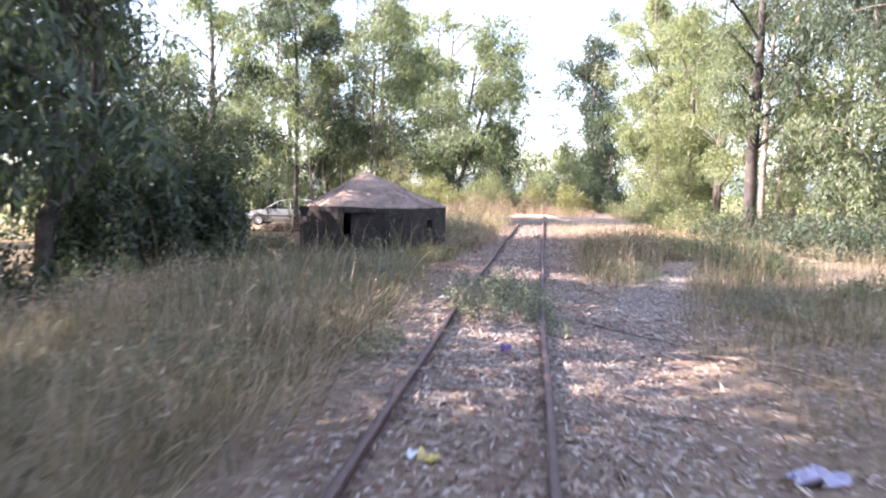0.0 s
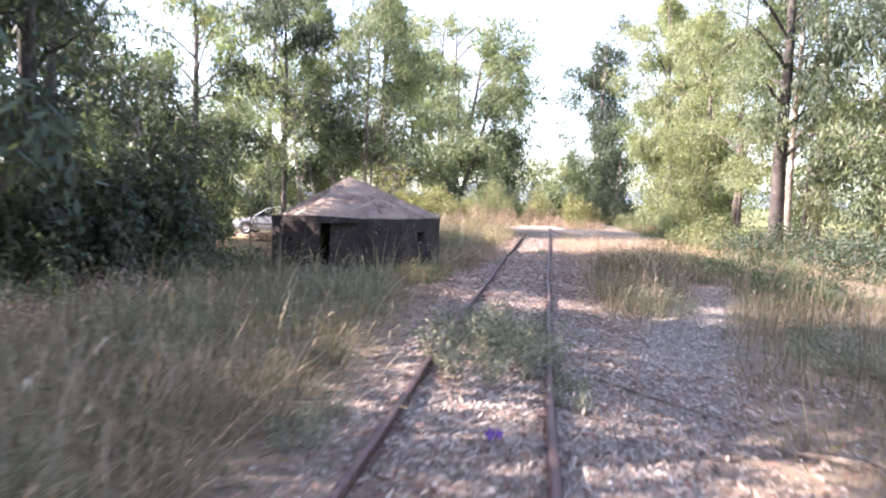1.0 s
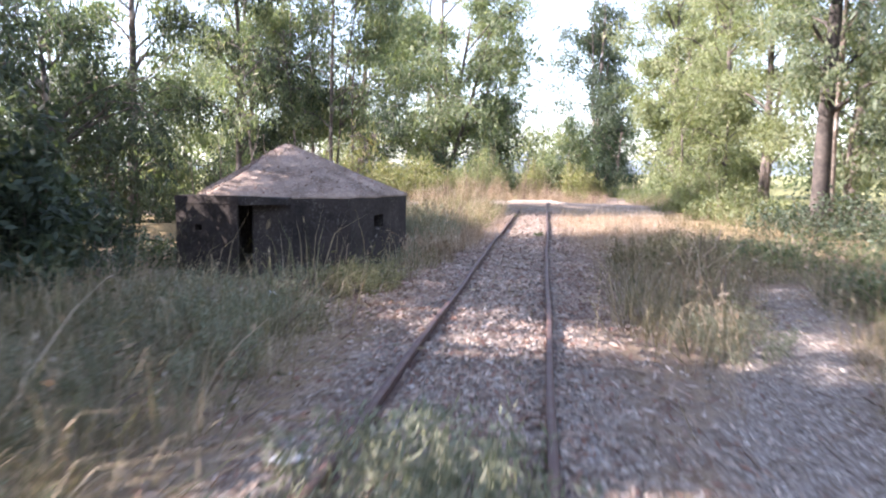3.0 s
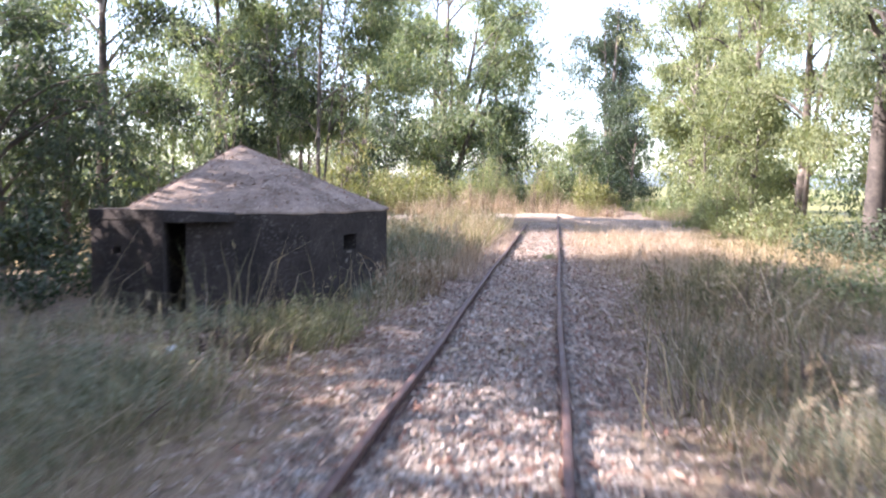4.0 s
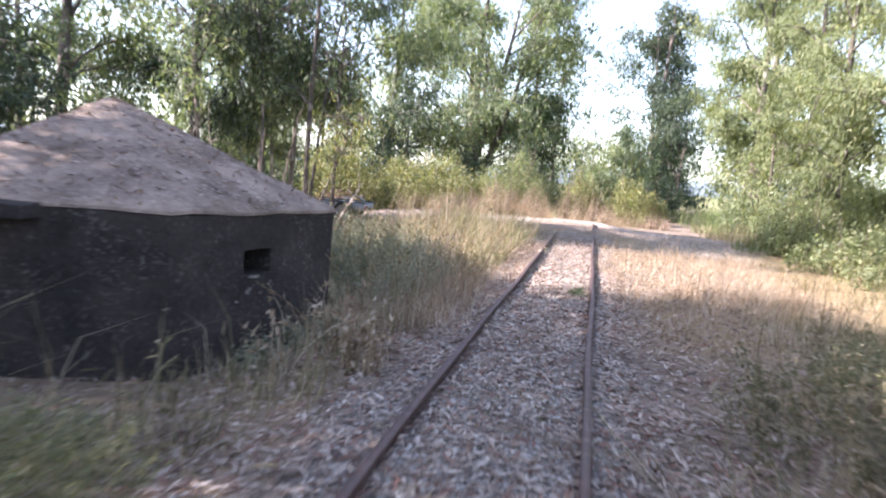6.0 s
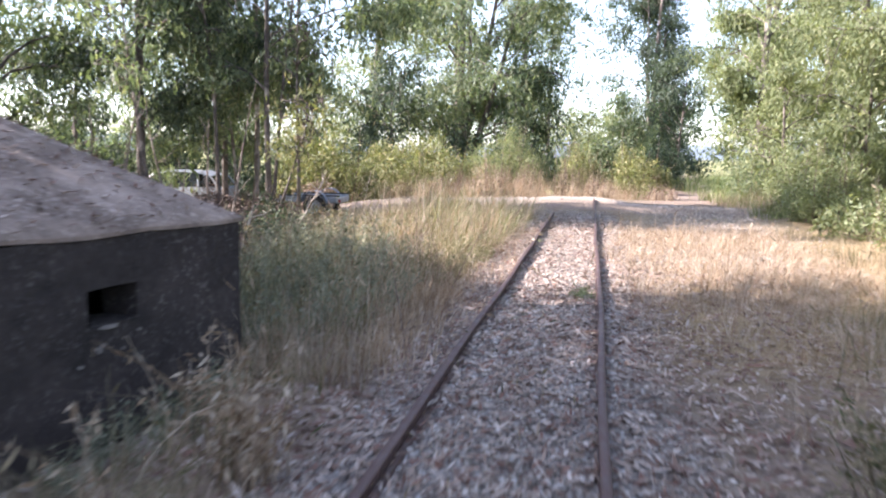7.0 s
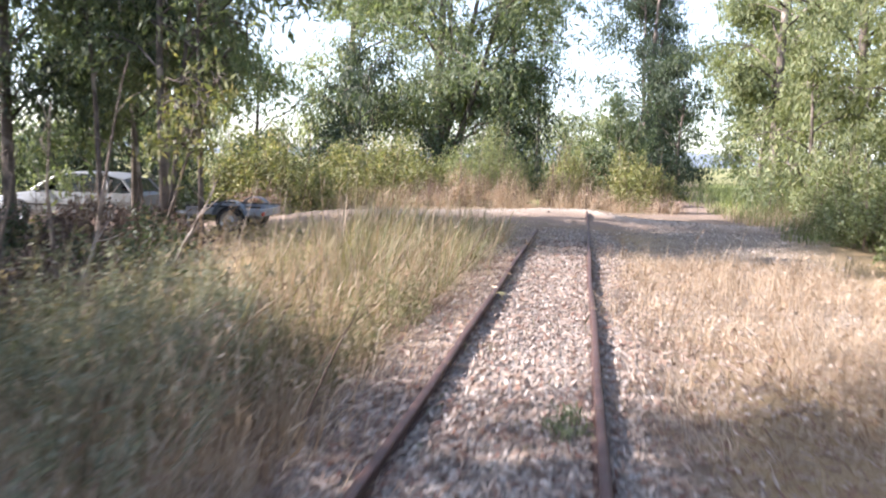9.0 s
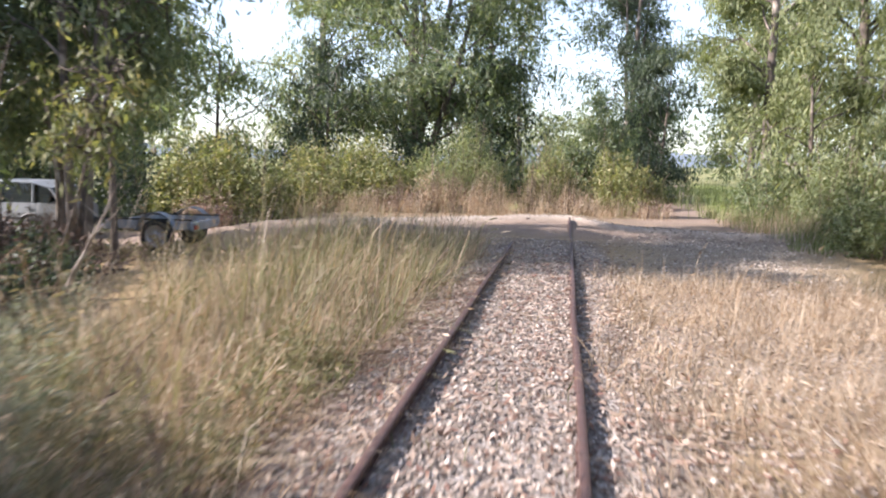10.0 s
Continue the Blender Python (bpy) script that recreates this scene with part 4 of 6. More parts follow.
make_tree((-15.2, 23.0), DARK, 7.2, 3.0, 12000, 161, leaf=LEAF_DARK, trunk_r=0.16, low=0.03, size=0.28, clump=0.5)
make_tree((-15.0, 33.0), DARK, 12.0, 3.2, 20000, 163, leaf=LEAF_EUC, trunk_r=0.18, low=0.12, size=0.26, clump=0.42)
# another unseen tree, added to shade the grass of the left verge
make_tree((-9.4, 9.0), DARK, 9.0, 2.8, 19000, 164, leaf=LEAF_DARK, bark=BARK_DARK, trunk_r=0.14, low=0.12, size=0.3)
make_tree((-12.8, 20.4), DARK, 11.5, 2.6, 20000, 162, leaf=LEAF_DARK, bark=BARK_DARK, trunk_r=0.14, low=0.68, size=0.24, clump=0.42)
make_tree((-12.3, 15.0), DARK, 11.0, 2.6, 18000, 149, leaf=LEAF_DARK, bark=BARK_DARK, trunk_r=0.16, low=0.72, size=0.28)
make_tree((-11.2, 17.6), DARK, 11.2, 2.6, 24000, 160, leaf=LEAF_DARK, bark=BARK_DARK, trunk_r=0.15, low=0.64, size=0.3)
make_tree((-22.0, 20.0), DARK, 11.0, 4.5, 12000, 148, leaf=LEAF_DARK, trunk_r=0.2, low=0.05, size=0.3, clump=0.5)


def woods(name, label, count, places, height, seed, leaf, size=0.7):
    """A far belt of trees as one mass of foliage with an uneven top."""
    r = np.random.default_rng(seed)
    crowns = len(places)
    P = np.array(places, dtype=float)
    h = height * r.uniform(0.65, 1.15, crowns)
    lumps = 14
    cen = np.repeat(P, lumps, axis=0) + r.normal(0, 2.6, (crowns * lumps, 2))
    cz = np.repeat(h, lumps) * r.uniform(0.08, 0.92, crowns * lumps)
    pick = r.integers(0, crowns * lumps, count)
    c = np.concatenate([cen[pick], cz[pick][:, None]], axis=1) + r.normal(0, 1, (count, 3)) * np.array((1.2, 1.2, 1.0))
    c[:, 2] = np.maximum(c[:, 2], 0.2)
    v, f = random_leaves(r, c, 0.4, size, size * 0.4)
    return tagged(new(name, mesh_np(name, v, f, leaf)), label, "woods", kind="stuff")


woods("far_woods", "distant belt of eucalyptus woods", 22000,
      [(x, 118 + 12 * math.sin(x * 0.31)) for x in range(-90, 100, 5)]
      + [(34 + 6 * math.sin(y * 1.3), y) for y in range(-30, 120, 5)]
      + [(x, -38 + 5 * math.sin(x)) for x in range(-48, 40, 5)], 9.0, 301, LEAF_EUC)
woods("low_woods", "low distant scrub beyond the left bank", 9000, [(-62 + 6 * math.sin(y), y) for y in range(-30, 120, 5)], 3.4, 304, LEAF_EUC)
# the two shaded belts have their shade put in by the darker leaf
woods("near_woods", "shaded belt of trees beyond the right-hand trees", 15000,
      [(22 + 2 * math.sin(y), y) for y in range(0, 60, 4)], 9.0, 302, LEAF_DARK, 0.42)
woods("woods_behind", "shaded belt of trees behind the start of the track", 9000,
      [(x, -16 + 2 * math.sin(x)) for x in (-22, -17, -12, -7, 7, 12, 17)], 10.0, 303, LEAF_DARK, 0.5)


def build_hills():
    """A low ridge far off, its haze put into the blue-grey colour."""
    xs = np.linspace(-1300, 1300, 90)
    rows = []
    for j, (y, k) in enumerate(((1000, 0.0), (1060, 0.6), (1150, 1.0), (1300, 0.9))):
        h = (18 + 9 * np.sin(xs * 0.006 + 1.0) + 7 * np.sin(xs * 0.017 + 2.2) + 3 * np.sin(xs * 0.05)) * k
        rows.append(np.stack([xs, np.full_like(xs, y), h - 1.0], axis=1))
    nx = len(xs)
    i = (np.arange(3)[:, None] * nx + np.arange(nx - 1)[None, :]).ravel()
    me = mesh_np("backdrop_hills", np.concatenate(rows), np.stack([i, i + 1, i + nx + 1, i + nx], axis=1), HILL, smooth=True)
    return tagged(new("backdrop_hills", me), "far hazy blue-grey hills", "hills", kind="structure")


# blue-grey base colour with the distance haze painted in
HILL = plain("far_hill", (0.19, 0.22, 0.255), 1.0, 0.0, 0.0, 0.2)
build_hills()

BRAMBLE = "sunlit bramble mound with yellow-green leaves and dry stems"
make_bush((-6.2, 46.9), BRAMBLE, 3.4, 2.5, 2.9, 46000, 201, size=0.115, lumps=72, stalks=110)
make_bush((-2.6, 46.9), "pale feathery shrub rising out of the brambles", 2.0, 1.6, 3.5, 32000, 285, leaf=LEAF_PALE, size=0.13, ratio=0.18, droop=-0.3, lumps=46, stalks=90)
make_bush((-7.9, 49.5), "pale silvery-leaved shrub behind the brambles", 1.0, 0.9, 2.5, 7000, 286, leaf=LEAF_SAGE, size=0.16, ratio=0.34, lumps=22)
make_bush((-4.5, 53.5), "dark green thicket behind the bramble mound", 4.6, 1.8, 4.2, 11000, 280, leaf=LEAF_DARK, size=0.2)
make_bush((-2.7, 44.8), "dry straw-brown brambles at the foot of the mound", 1.6, 0.7, 1.5, 7500, 281, leaf=GRASS_DRY, size=0.09, ratio=0.2, stalks=130)
make_bush((-5.9, 44.6), "dry straw-brown brambles at the foot of the mound", 1.1, 0.6, 0.95, 4000, 282, leaf=GRASS_MIX, size=0.09, ratio=0.25, stalks=110)
make_bush((-8.0, 44.4), "green brambles at the foot of the mound", 1.2, 0.8, 1.5, 6000, 283, size=0.1, stalks=80)
make_bush((1.2, 45.4), "dry straw-brown brambles by the shrubs", 0.9, 0.6, 0.9, 3600, 284, leaf=GRASS_DRY, size=0.09, ratio=0.2, stalks=110)
make_bush((-9.3, 42.3), "dense half-green bramble thicket behind the trailer", 2.3, 1.5, 3.2, 26000, 202, size=0.11, lumps=54, stalks=110)
make_bush((-11.6, 42.4), "dark bramble thicket behind the trailer", 1.6, 1.5, 2.3, 9000, 290, leaf=LEAF_DARK, size=0.13, lumps=30)
make_bush((-8.8, 40.9), "red-brown dried brambles at the foot of the thicket", 1.2, 0.6, 1.5, 5000, 291, leaf=LITTER, size=0.07, ratio=0.3, stalks=120)
make_bush((-4.3, 44.8), "red-brown dried brambles at the foot of the mound", 1.3, 0.6, 1.15, 5000, 292, leaf=LITTER, size=0.07, ratio=0.3, stalks=130)
make_bush((-1.5, 45.2), "straw-coloured dry shrub at the end of the mound", 0.7, 0.7, 1.6, 4500, 293, leaf=GRASS_MIX, size=0.09, ratio=0.22, stalks=90)
make_bush((0.0, 45.7), "tan dry shrub on the overgrown track", 0.75, 0.7, 1.65, 4500, 294, leaf=GRASS_MIX, size=0.09, ratio=0.22, stalks=100)
make_bush((3.5, 45.4), "low red-brown dried brambles beside the lane", 0.7, 0.5, 0.8, 2400, 295, leaf=LITTER, size=0.07, ratio=0.3, stalks=60)
make_bush((-9.5, 52.0), "green thicket behind the bramble mound", 4.0, 2.4, 3.0, 9000, 206, leaf=LEAF_WEED, size=0.18)
make_bush((-15.5, 44.0), "green thicket behind the parked car", 4.6, 2.4, 4.0, 16000, 207, leaf=LEAF_DARK, size=0.16)
make_bush((-21.0, 38.0), "green thicket behind the parked car", 3.6, 3.0, 2.8, 6000, 208, leaf=LEAF_DARK, size=0.18)
make_bush((2.7, 46.4), "yellow-green shrub with dry twigs beside the overgrown track", 1.4, 1.2, 2.55, 18000, 203, ratio=0.32, size=0.11, lumps=40, stalks=90)
make_bush((0.3, 47.0), "pale brownish-green shrub on the overgrown track", 1.2, 1.1, 2.6, 16000, 272, ratio=0.26, size=0.11, lumps=36, stalks=110)
make_bush((1.4, 51.0), "green shrub behind the pale shrubs", 2.2, 1.4, 3.7, 13000, 273, leaf=LEAF_WEED, size=0.17, lumps=34)
make_bush((4.3, 57.0), "dark green shrub beside the lane", 1.6, 1.6, 3.0, 9000, 274, leaf=LEAF_DARK, size=0.14)
make_bush((6.5, 36.8), "bright leafy shrub at the foot of the eucalyptus", 1.1, 2.0, 2.2, 15000, 275, leaf=LEAF_PALE, size=0.10, ratio=0.3)
make_bush((6.9, 41.2), "bright leafy shrub at the foot of the eucalyptus", 1.2, 2.0, 2.6, 15000, 276, leaf=LEAF_PALE, size=0.10, ratio=0.3)
make_bush((7.3, 46.2), "green leafy shrub beside the lane", 1.4, 2.0, 2.8, 12000, 277, leaf=LEAF_EUC, size=0.12, ratio=0.3)
make_bush((-0.4, 56.0), "green shrub behind the dry grass", 2.2, 2.0, 2.8, 8000, 204, leaf=LEAF_WEED)
make_bush((2.8, 62.0), "dark green shrub under the tall tree", 2.6, 2.4, 3.6, 9000, 205, leaf=LEAF_DARK, size=0.14)
# dark bank shrubs: their shade is put into the leaf colour
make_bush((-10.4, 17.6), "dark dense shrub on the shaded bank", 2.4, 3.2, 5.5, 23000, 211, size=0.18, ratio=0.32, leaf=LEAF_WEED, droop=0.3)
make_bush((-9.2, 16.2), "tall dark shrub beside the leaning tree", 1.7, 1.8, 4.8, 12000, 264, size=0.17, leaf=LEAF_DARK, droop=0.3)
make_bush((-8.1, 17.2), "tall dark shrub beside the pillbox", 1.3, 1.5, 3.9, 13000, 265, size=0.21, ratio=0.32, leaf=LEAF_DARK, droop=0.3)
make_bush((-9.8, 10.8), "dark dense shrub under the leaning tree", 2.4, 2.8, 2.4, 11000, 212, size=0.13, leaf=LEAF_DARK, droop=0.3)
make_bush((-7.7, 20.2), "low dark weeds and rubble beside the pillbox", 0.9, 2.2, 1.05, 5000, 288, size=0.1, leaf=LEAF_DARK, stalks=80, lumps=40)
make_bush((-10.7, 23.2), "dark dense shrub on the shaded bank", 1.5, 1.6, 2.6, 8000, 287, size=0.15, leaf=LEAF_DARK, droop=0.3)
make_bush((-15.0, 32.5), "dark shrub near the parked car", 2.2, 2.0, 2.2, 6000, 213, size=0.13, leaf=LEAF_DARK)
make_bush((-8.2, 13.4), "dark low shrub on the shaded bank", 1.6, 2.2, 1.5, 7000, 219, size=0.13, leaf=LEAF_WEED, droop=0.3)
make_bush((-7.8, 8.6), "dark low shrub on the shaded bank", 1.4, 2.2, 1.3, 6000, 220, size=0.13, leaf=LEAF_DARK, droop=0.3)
make_bush((-6.3, 12.0), "pale dry weeds along the top of the bank", 0.8, 3.4, 1.0, 5200, 259, leaf=GRASS_DRY, size=0.07, name="weed", ratio=0.25, stalks=150, lumps=40)
make_bush((-5.6, 8.0), "pale dry weeds along the top of the bank", 0.7, 2.8, 0.85, 4200, 260, leaf=GRASS_DRY, size=0.07, name="weed", ratio=0.25, stalks=120, lumps=36)
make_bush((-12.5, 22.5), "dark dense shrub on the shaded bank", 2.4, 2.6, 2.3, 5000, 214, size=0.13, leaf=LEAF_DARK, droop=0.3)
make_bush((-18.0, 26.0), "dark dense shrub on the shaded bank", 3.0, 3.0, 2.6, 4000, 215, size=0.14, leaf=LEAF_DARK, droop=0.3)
# brambles of the hollow, browned darker to include the shade there
make_bush((-6.6, 29.6), "brown tangle of dead brambles below the slim trees", 1.5, 2.2, 0.9, 7000, 216, leaf=DEAD_BRAMBLE, stalks=120, size=0.08)
make_bush((-9.0, 28.5), "brown tangle of dead brambles in the hollow", 1.6, 2.4, 0.9, 6000, 217, leaf=DEAD_BRAMBLE, stalks=120, size=0.08)
make_bush((-5.0, 26.0), "half-dry brown weeds on the bank", 1.1, 1.8, 0.7, 6000, 218, leaf=GRASS_MIX, stalks=60, size=0.08)
make_bush((-7.4, 31.6), "brown tangle of dead brambles round the slim trunks", 1.6, 1.4, 1.15, 6500, 251, leaf=DEAD_BRAMBLE, stalks=110, size=0.09)
make_bush((-6.2, 33.3), "low dry weeds before the trailer", 1.6, 0.5, 0.42, 2600, 252, leaf=GRASS_MIX, stalks=70, size=0.08)
make_bush((-9.8, 31.6), "brown tangle of dead brambles before the car", 2.0, 1.4, 0.5, 5000, 253, leaf=DEAD_BRAMBLE, stalks=110, size=0.09)
# shade in the hollow is put into the dark leaf colour
make_bush((-6.4, 30.6), "dark shrub under the slim trees", 1.0, 0.9, 1.0, 4000, 262, leaf=LEAF_DARK, stalks=60, size=0.08)
make_bush((-8.3, 30.4), "dark shrub under the slim trees", 1.4, 1.0, 1.3, 5000, 263, leaf=LEAF_DARK, stalks=60, size=0.08)
make_bush((-9.2, 33.2), "brown tangle of dead brambles before the car", 2.3, 0.9, 1.45, 6500, 278, leaf=DEAD_BRAMBLE, stalks=230, size=0.08)
make_bush((-11.8, 35.4), "brown tangle of dead brambles before the car", 1.7, 0.9, 0.4, 2400, 279, leaf=DEAD_BRAMBLE, stalks=150, size=0.08)
make_bush((-7.4, 27.4), "dark weeds in the hollow", 1.6, 1.8, 0.9, 6000, 254, leaf=LEAF_DARK, stalks=60, size=0.09)
make_bush((4.9, 15.6), "low grey-green scrub on the verge", 1.3, 1.6, 0.6, 4500, 255, leaf=LEAF_WEED, stalks=60, size=0.08)
make_bush((5.0, 20.0), "low grey-green scrub on the verge", 1.5, 1.8, 0.7, 5000, 256, leaf=LEAF_WEED, stalks=60, size=0.08)
make_bush((3.8, 20.6), "low grey-green scrub on the verge", 0.9, 1.2, 0.5, 3000, 257, leaf=LEAF_WEED, stalks=60, size=0.07)
make_bush((6.4, 11.0), "low grey-green scrub on the verge", 1.3, 1.6, 0.6, 4000, 258, leaf=LEAF_WEED, stalks=60, size=0.08)
make_bush((7.0, 32.5), "green undergrowth below the eucalyptus", 1.8, 3.0, 1.5, 12000, 221, leaf=LEAF_PALE)
make_bush((7.6, 26.0), "green undergrowth below the eucalyptus", 2.2, 2.8, 1.4, 12000, 222, leaf=LEAF_DARK)
make_bush((8.6, 20.5), "leafy thicket beside the trees", 2.0, 2.8, 1.6, 12000, 223, leaf=LEAF_DARK)
make_bush((9.5, 14.0), "leafy thicket beside the trees", 2.0, 2.8, 1.6, 10000, 224, leaf=LEAF_DARK)
make_bush((7.2, 40.0), "green undergrowth at the field edge", 1.3, 3.0, 1.4, 10000, 225, leaf=LEAF_WEED)
# weeds near the track
make_bush((-2.4, 15.35), "dark heap of dead weeds on the shaded verge", 0.6, 0.45, 0.24, 2600, 289, leaf=DEAD_BRAMBLE, size=0.06, name="weed", ratio=0.25, stalks=50)
make_bush((-4.0, 16.4), "pale dry weeds before the pillbox door", 0.9, 0.6, 0.32, 1500, 239, leaf=GRASS_MIX, size=0.06, name="weed", ratio=0.25, stalks=60)
make_bush((3.0, 18.4), "dry bushy grass clump on the verge", 1.0, 1.4, 0.85, 5500, 240, leaf=GRASS_MIX, size=0.09, name="weed", ratio=0.12, stalks=90)
make_bush((2.4, 14.6), "dry bushy grass clump on the verge", 0.6, 0.8, 0.48, 2400, 241, leaf=GRASS_MIX, size=0.09, name="weed", ratio=0.12, stalks=70)


def stalk_plant(place, label, stalks, height, spread, material, seed, leaves=9, arch=0.25):
    """A tuft of upright dry stalks with papery leaves and heads along them."""
    r = np.random.default_rng(seed)
    vs, fs, off, cs = [], [], 0, []
    for j in range(stalks):
        b = np.array((*r.normal(0, spread * 0.3, 2), -0.02))
        h = height * r.uniform(0.6, 1.15)
        a = r.uniform(0, 6.28)
        out = np.array((math.cos(a), math.sin(a), 0)) * h * abs(r.normal(0, arch))
        u = np.linspace(0, 1, 6)
        pts = b + np.array((0, 0, h)) * u[:, None] + out * (u ** 2)[:, None] + r.normal(0, 0.008, (6, 3))
        off = stem_tube(vs, fs, off, pts, 0.006 * (1.1 - u) + 0.0015, 4)
        k = r.uniform(0.25, 1.0, leaves)
        cs.append(np.stack([np.interp(k, u, pts[:, c]) for c in range(3)], axis=1) + r.normal(0, 0.015, (leaves, 3)))
    lv, lf = random_leaves(r, np.concatenate(cs), 0.1, 0.075, 0.024)
    ob = thing("dry_plant", (place[0], place[1], float(ground_z(*place))), label, "dry plant")
    under("stem_tangle", mesh_np("stem_tangle", np.concatenate(vs), np.concatenate(fs), material), ob)["kind"] = "stuff"
    under("foliage", mesh_np("foliage", lv, lf, material), ob)["kind"] = "stuff"
    return ob


def weed_patch(place, label, sx, sy, h, stalks, leaves, seed, material=LEAF_SAGE, size=0.05):
    """Upright branching weeds, leafy all the way up, as one uneven patch."""
    r = np.random.default_rng(seed)
    vs, fs, off, cs = [], [], 0, []
    for j in range(stalks):
        q, a = math.sqrt(r.random()), r.uniform(0, 6.28)
        bx, by = q * sx * math.cos(a), q * sy * math.sin(a)
        b = np.array((bx, by, float(ground_z(place[0] + bx, place[1] + by) - ground_z(*place)) - 0.02))
        tall = h * (1.1 - 0.5 * q * q) * r.uniform(0.55, 1.15)
        out = np.array((bx / sx, by / sy, 0)) * tall * 0.35 + np.array((*r.normal(0, 0.16, 2), 0)) * tall
        u = np.linspace(0, 1, 5)
        pts = b + np.array((0, 0, tall)) * u[:, None] + out * (u ** 1.6)[:, None]
        off = stem_tube(vs, fs, off, pts, 0.004 * (1.1 - u) + 0.001, 3)
        k = r.uniform(0.12, 1.0, leaves) ** 0.8
        cs.append(np.stack([np.interp(k, u, pts[:, c]) for c in range(3)], axis=1) + r.normal(0, 0.03, (leaves, 3)) * np.array((1, 1, 0.6)))
    lv, lf = random_leaves(r, np.concatenate(cs), -0.15, size, size * 0.24)
    ob = thing("weed", (place[0], place[1], float(ground_z(*place))), label, "weed")
    under("stem_tangle", mesh_np("stem_tangle", np.concatenate(vs), np.concatenate(fs), material), ob)["kind"] = "stuff"
    under("foliage", mesh_np("foliage", lv, lf, material), ob)["kind"] = "stuff"
    return ob


weed_patch((-0.02, 8.8), "grey-green leafy weed growing between the rails", 0.68, 1.0, 0.52, 95, 40, 231, LEAF_SAGE, 0.08)
weed_patch((-1.75, 8.6), "low green weed beside the track", 0.35, 0.35, 0.3, 40, 30, 232)
weed_patch((-1.05, 6.4), "low green weed beside the track", 0.3, 0.5, 0.25, 40, 26, 242)
weed_patch((0.72, 7.6), "low green weed beside the rail", 0.12, 0.5, 0.2, 26, 24, 243)
weed_patch((-2.35, 22.8), "tall grey-green weeds behind the pillbox", 0.9, 1.6, 0.9, 170, 34, 233, LEAF_SAGE, 0.06)
weed_patch((-3.3, 25.0), "tall grey-green weeds on the bank edge", 1.0, 1.5, 0.9, 170, 34, 234, LEAF_SAGE, 0.06)
weed_patch((-2.45, 24.9), "tall grey-green weeds on the bank edge", 0.7, 1.1, 0.75, 120, 32, 270, LEAF_SAGE, 0.06)
weed_patch((-3.5, 23.0), "tall grey-green weeds behind the pillbox", 0.8, 0.9, 0.95, 110, 32, 271, LEAF_SAGE, 0.06)
weed_patch((-1.5, 24.9), "half-dry bushy weeds beside the rail", 0.42, 1.1, 0.55, 90, 34, 296, GRASS_MIX, 0.06)
weed_patch((-1.45, 27.0), "half-dry bushy weeds beside the rail", 0.36, 0.9, 0.45, 70, 34, 297, GRASS_GREY, 0.06)
weed_patch((0.36, 24.3), "low green grass tuft against the rail", 0.08, 0.28, 0.14, 24, 14, 298, LEAF_WEED, 0.05)
weed_patch((-4.75, 28.6), "pale grey-green weeds at the edge of the hollow", 0.5, 0.7, 0.9, 80, 36, 236, LEAF_SAGE, 0.08)
weed_patch((-2.6, 4.4), "grey-green weeds in the bank grass", 0.8, 1.2, 0.5, 110, 34, 237)
weed_patch((-3.2, 9.4), "grey-green weeds in the bank grass", 1.0, 1.6, 0.55, 160, 36, 244)
weed_patch((-2.4, 11.4), "grey-green weeds in the bank grass", 0.7, 1.2, 0.42, 110, 34, 245)
weed_patch((-3.2, 13.2), "grey-green weeds in the bank grass", 0.9, 1.2, 0.5, 120, 34, 238)
weed_patch((-2.5, 13.6), "grey-green leafy weeds on the shaded verge", 0.7, 0.8, 0.42, 100, 40, 266)
weed_patch((-2.0, 15.95), "half-dry leafy weeds heaped on the shaded verge", 0.55, 0.85, 0.40, 130, 40, 267, GRASS_GREY, 0.06)
weed_patch((-4.9, 16.9), "low grey-green weeds before the pillbox door", 0.8, 0.5, 0.42, 70, 30, 268)
weed_patch((-3.9, 17.3), "low grey-green weeds before the pillbox door", 0.5, 0.4, 0.34, 40, 30, 269)
weed_patch((-2.9, 16.6), "grey-green weeds before the pillbox", 0.7, 0.9, 0.36, 90, 30, 246)
weed_patch((-2.1, 19.6), "grey-green weeds against the pillbox wall", 0.3, 0.9, 0.34, 60, 30, 247)
weed_patch((2.2, 13.2), "half-dry bushy weeds beside the trodden path", 0.5, 0.8, 0.4, 80, 30, 248)
weed_patch((2.4, 18.8), "half-dry bushy weeds beside the trodden path", 0.85, 1.1, 0.62, 120, 36, 249, GRASS_MIX, 0.07)
weed_patch((3.6, 9.6), "half-dry bushy weeds beside the trodden path", 0.5, 0.9, 0.45, 80, 34, 250)
weed_patch((3.3, 20.0), "half-dry bushy weeds beside the trodden path", 0.8, 1.3, 0.6, 110, 36, 261, GRASS_GREY, 0.07)


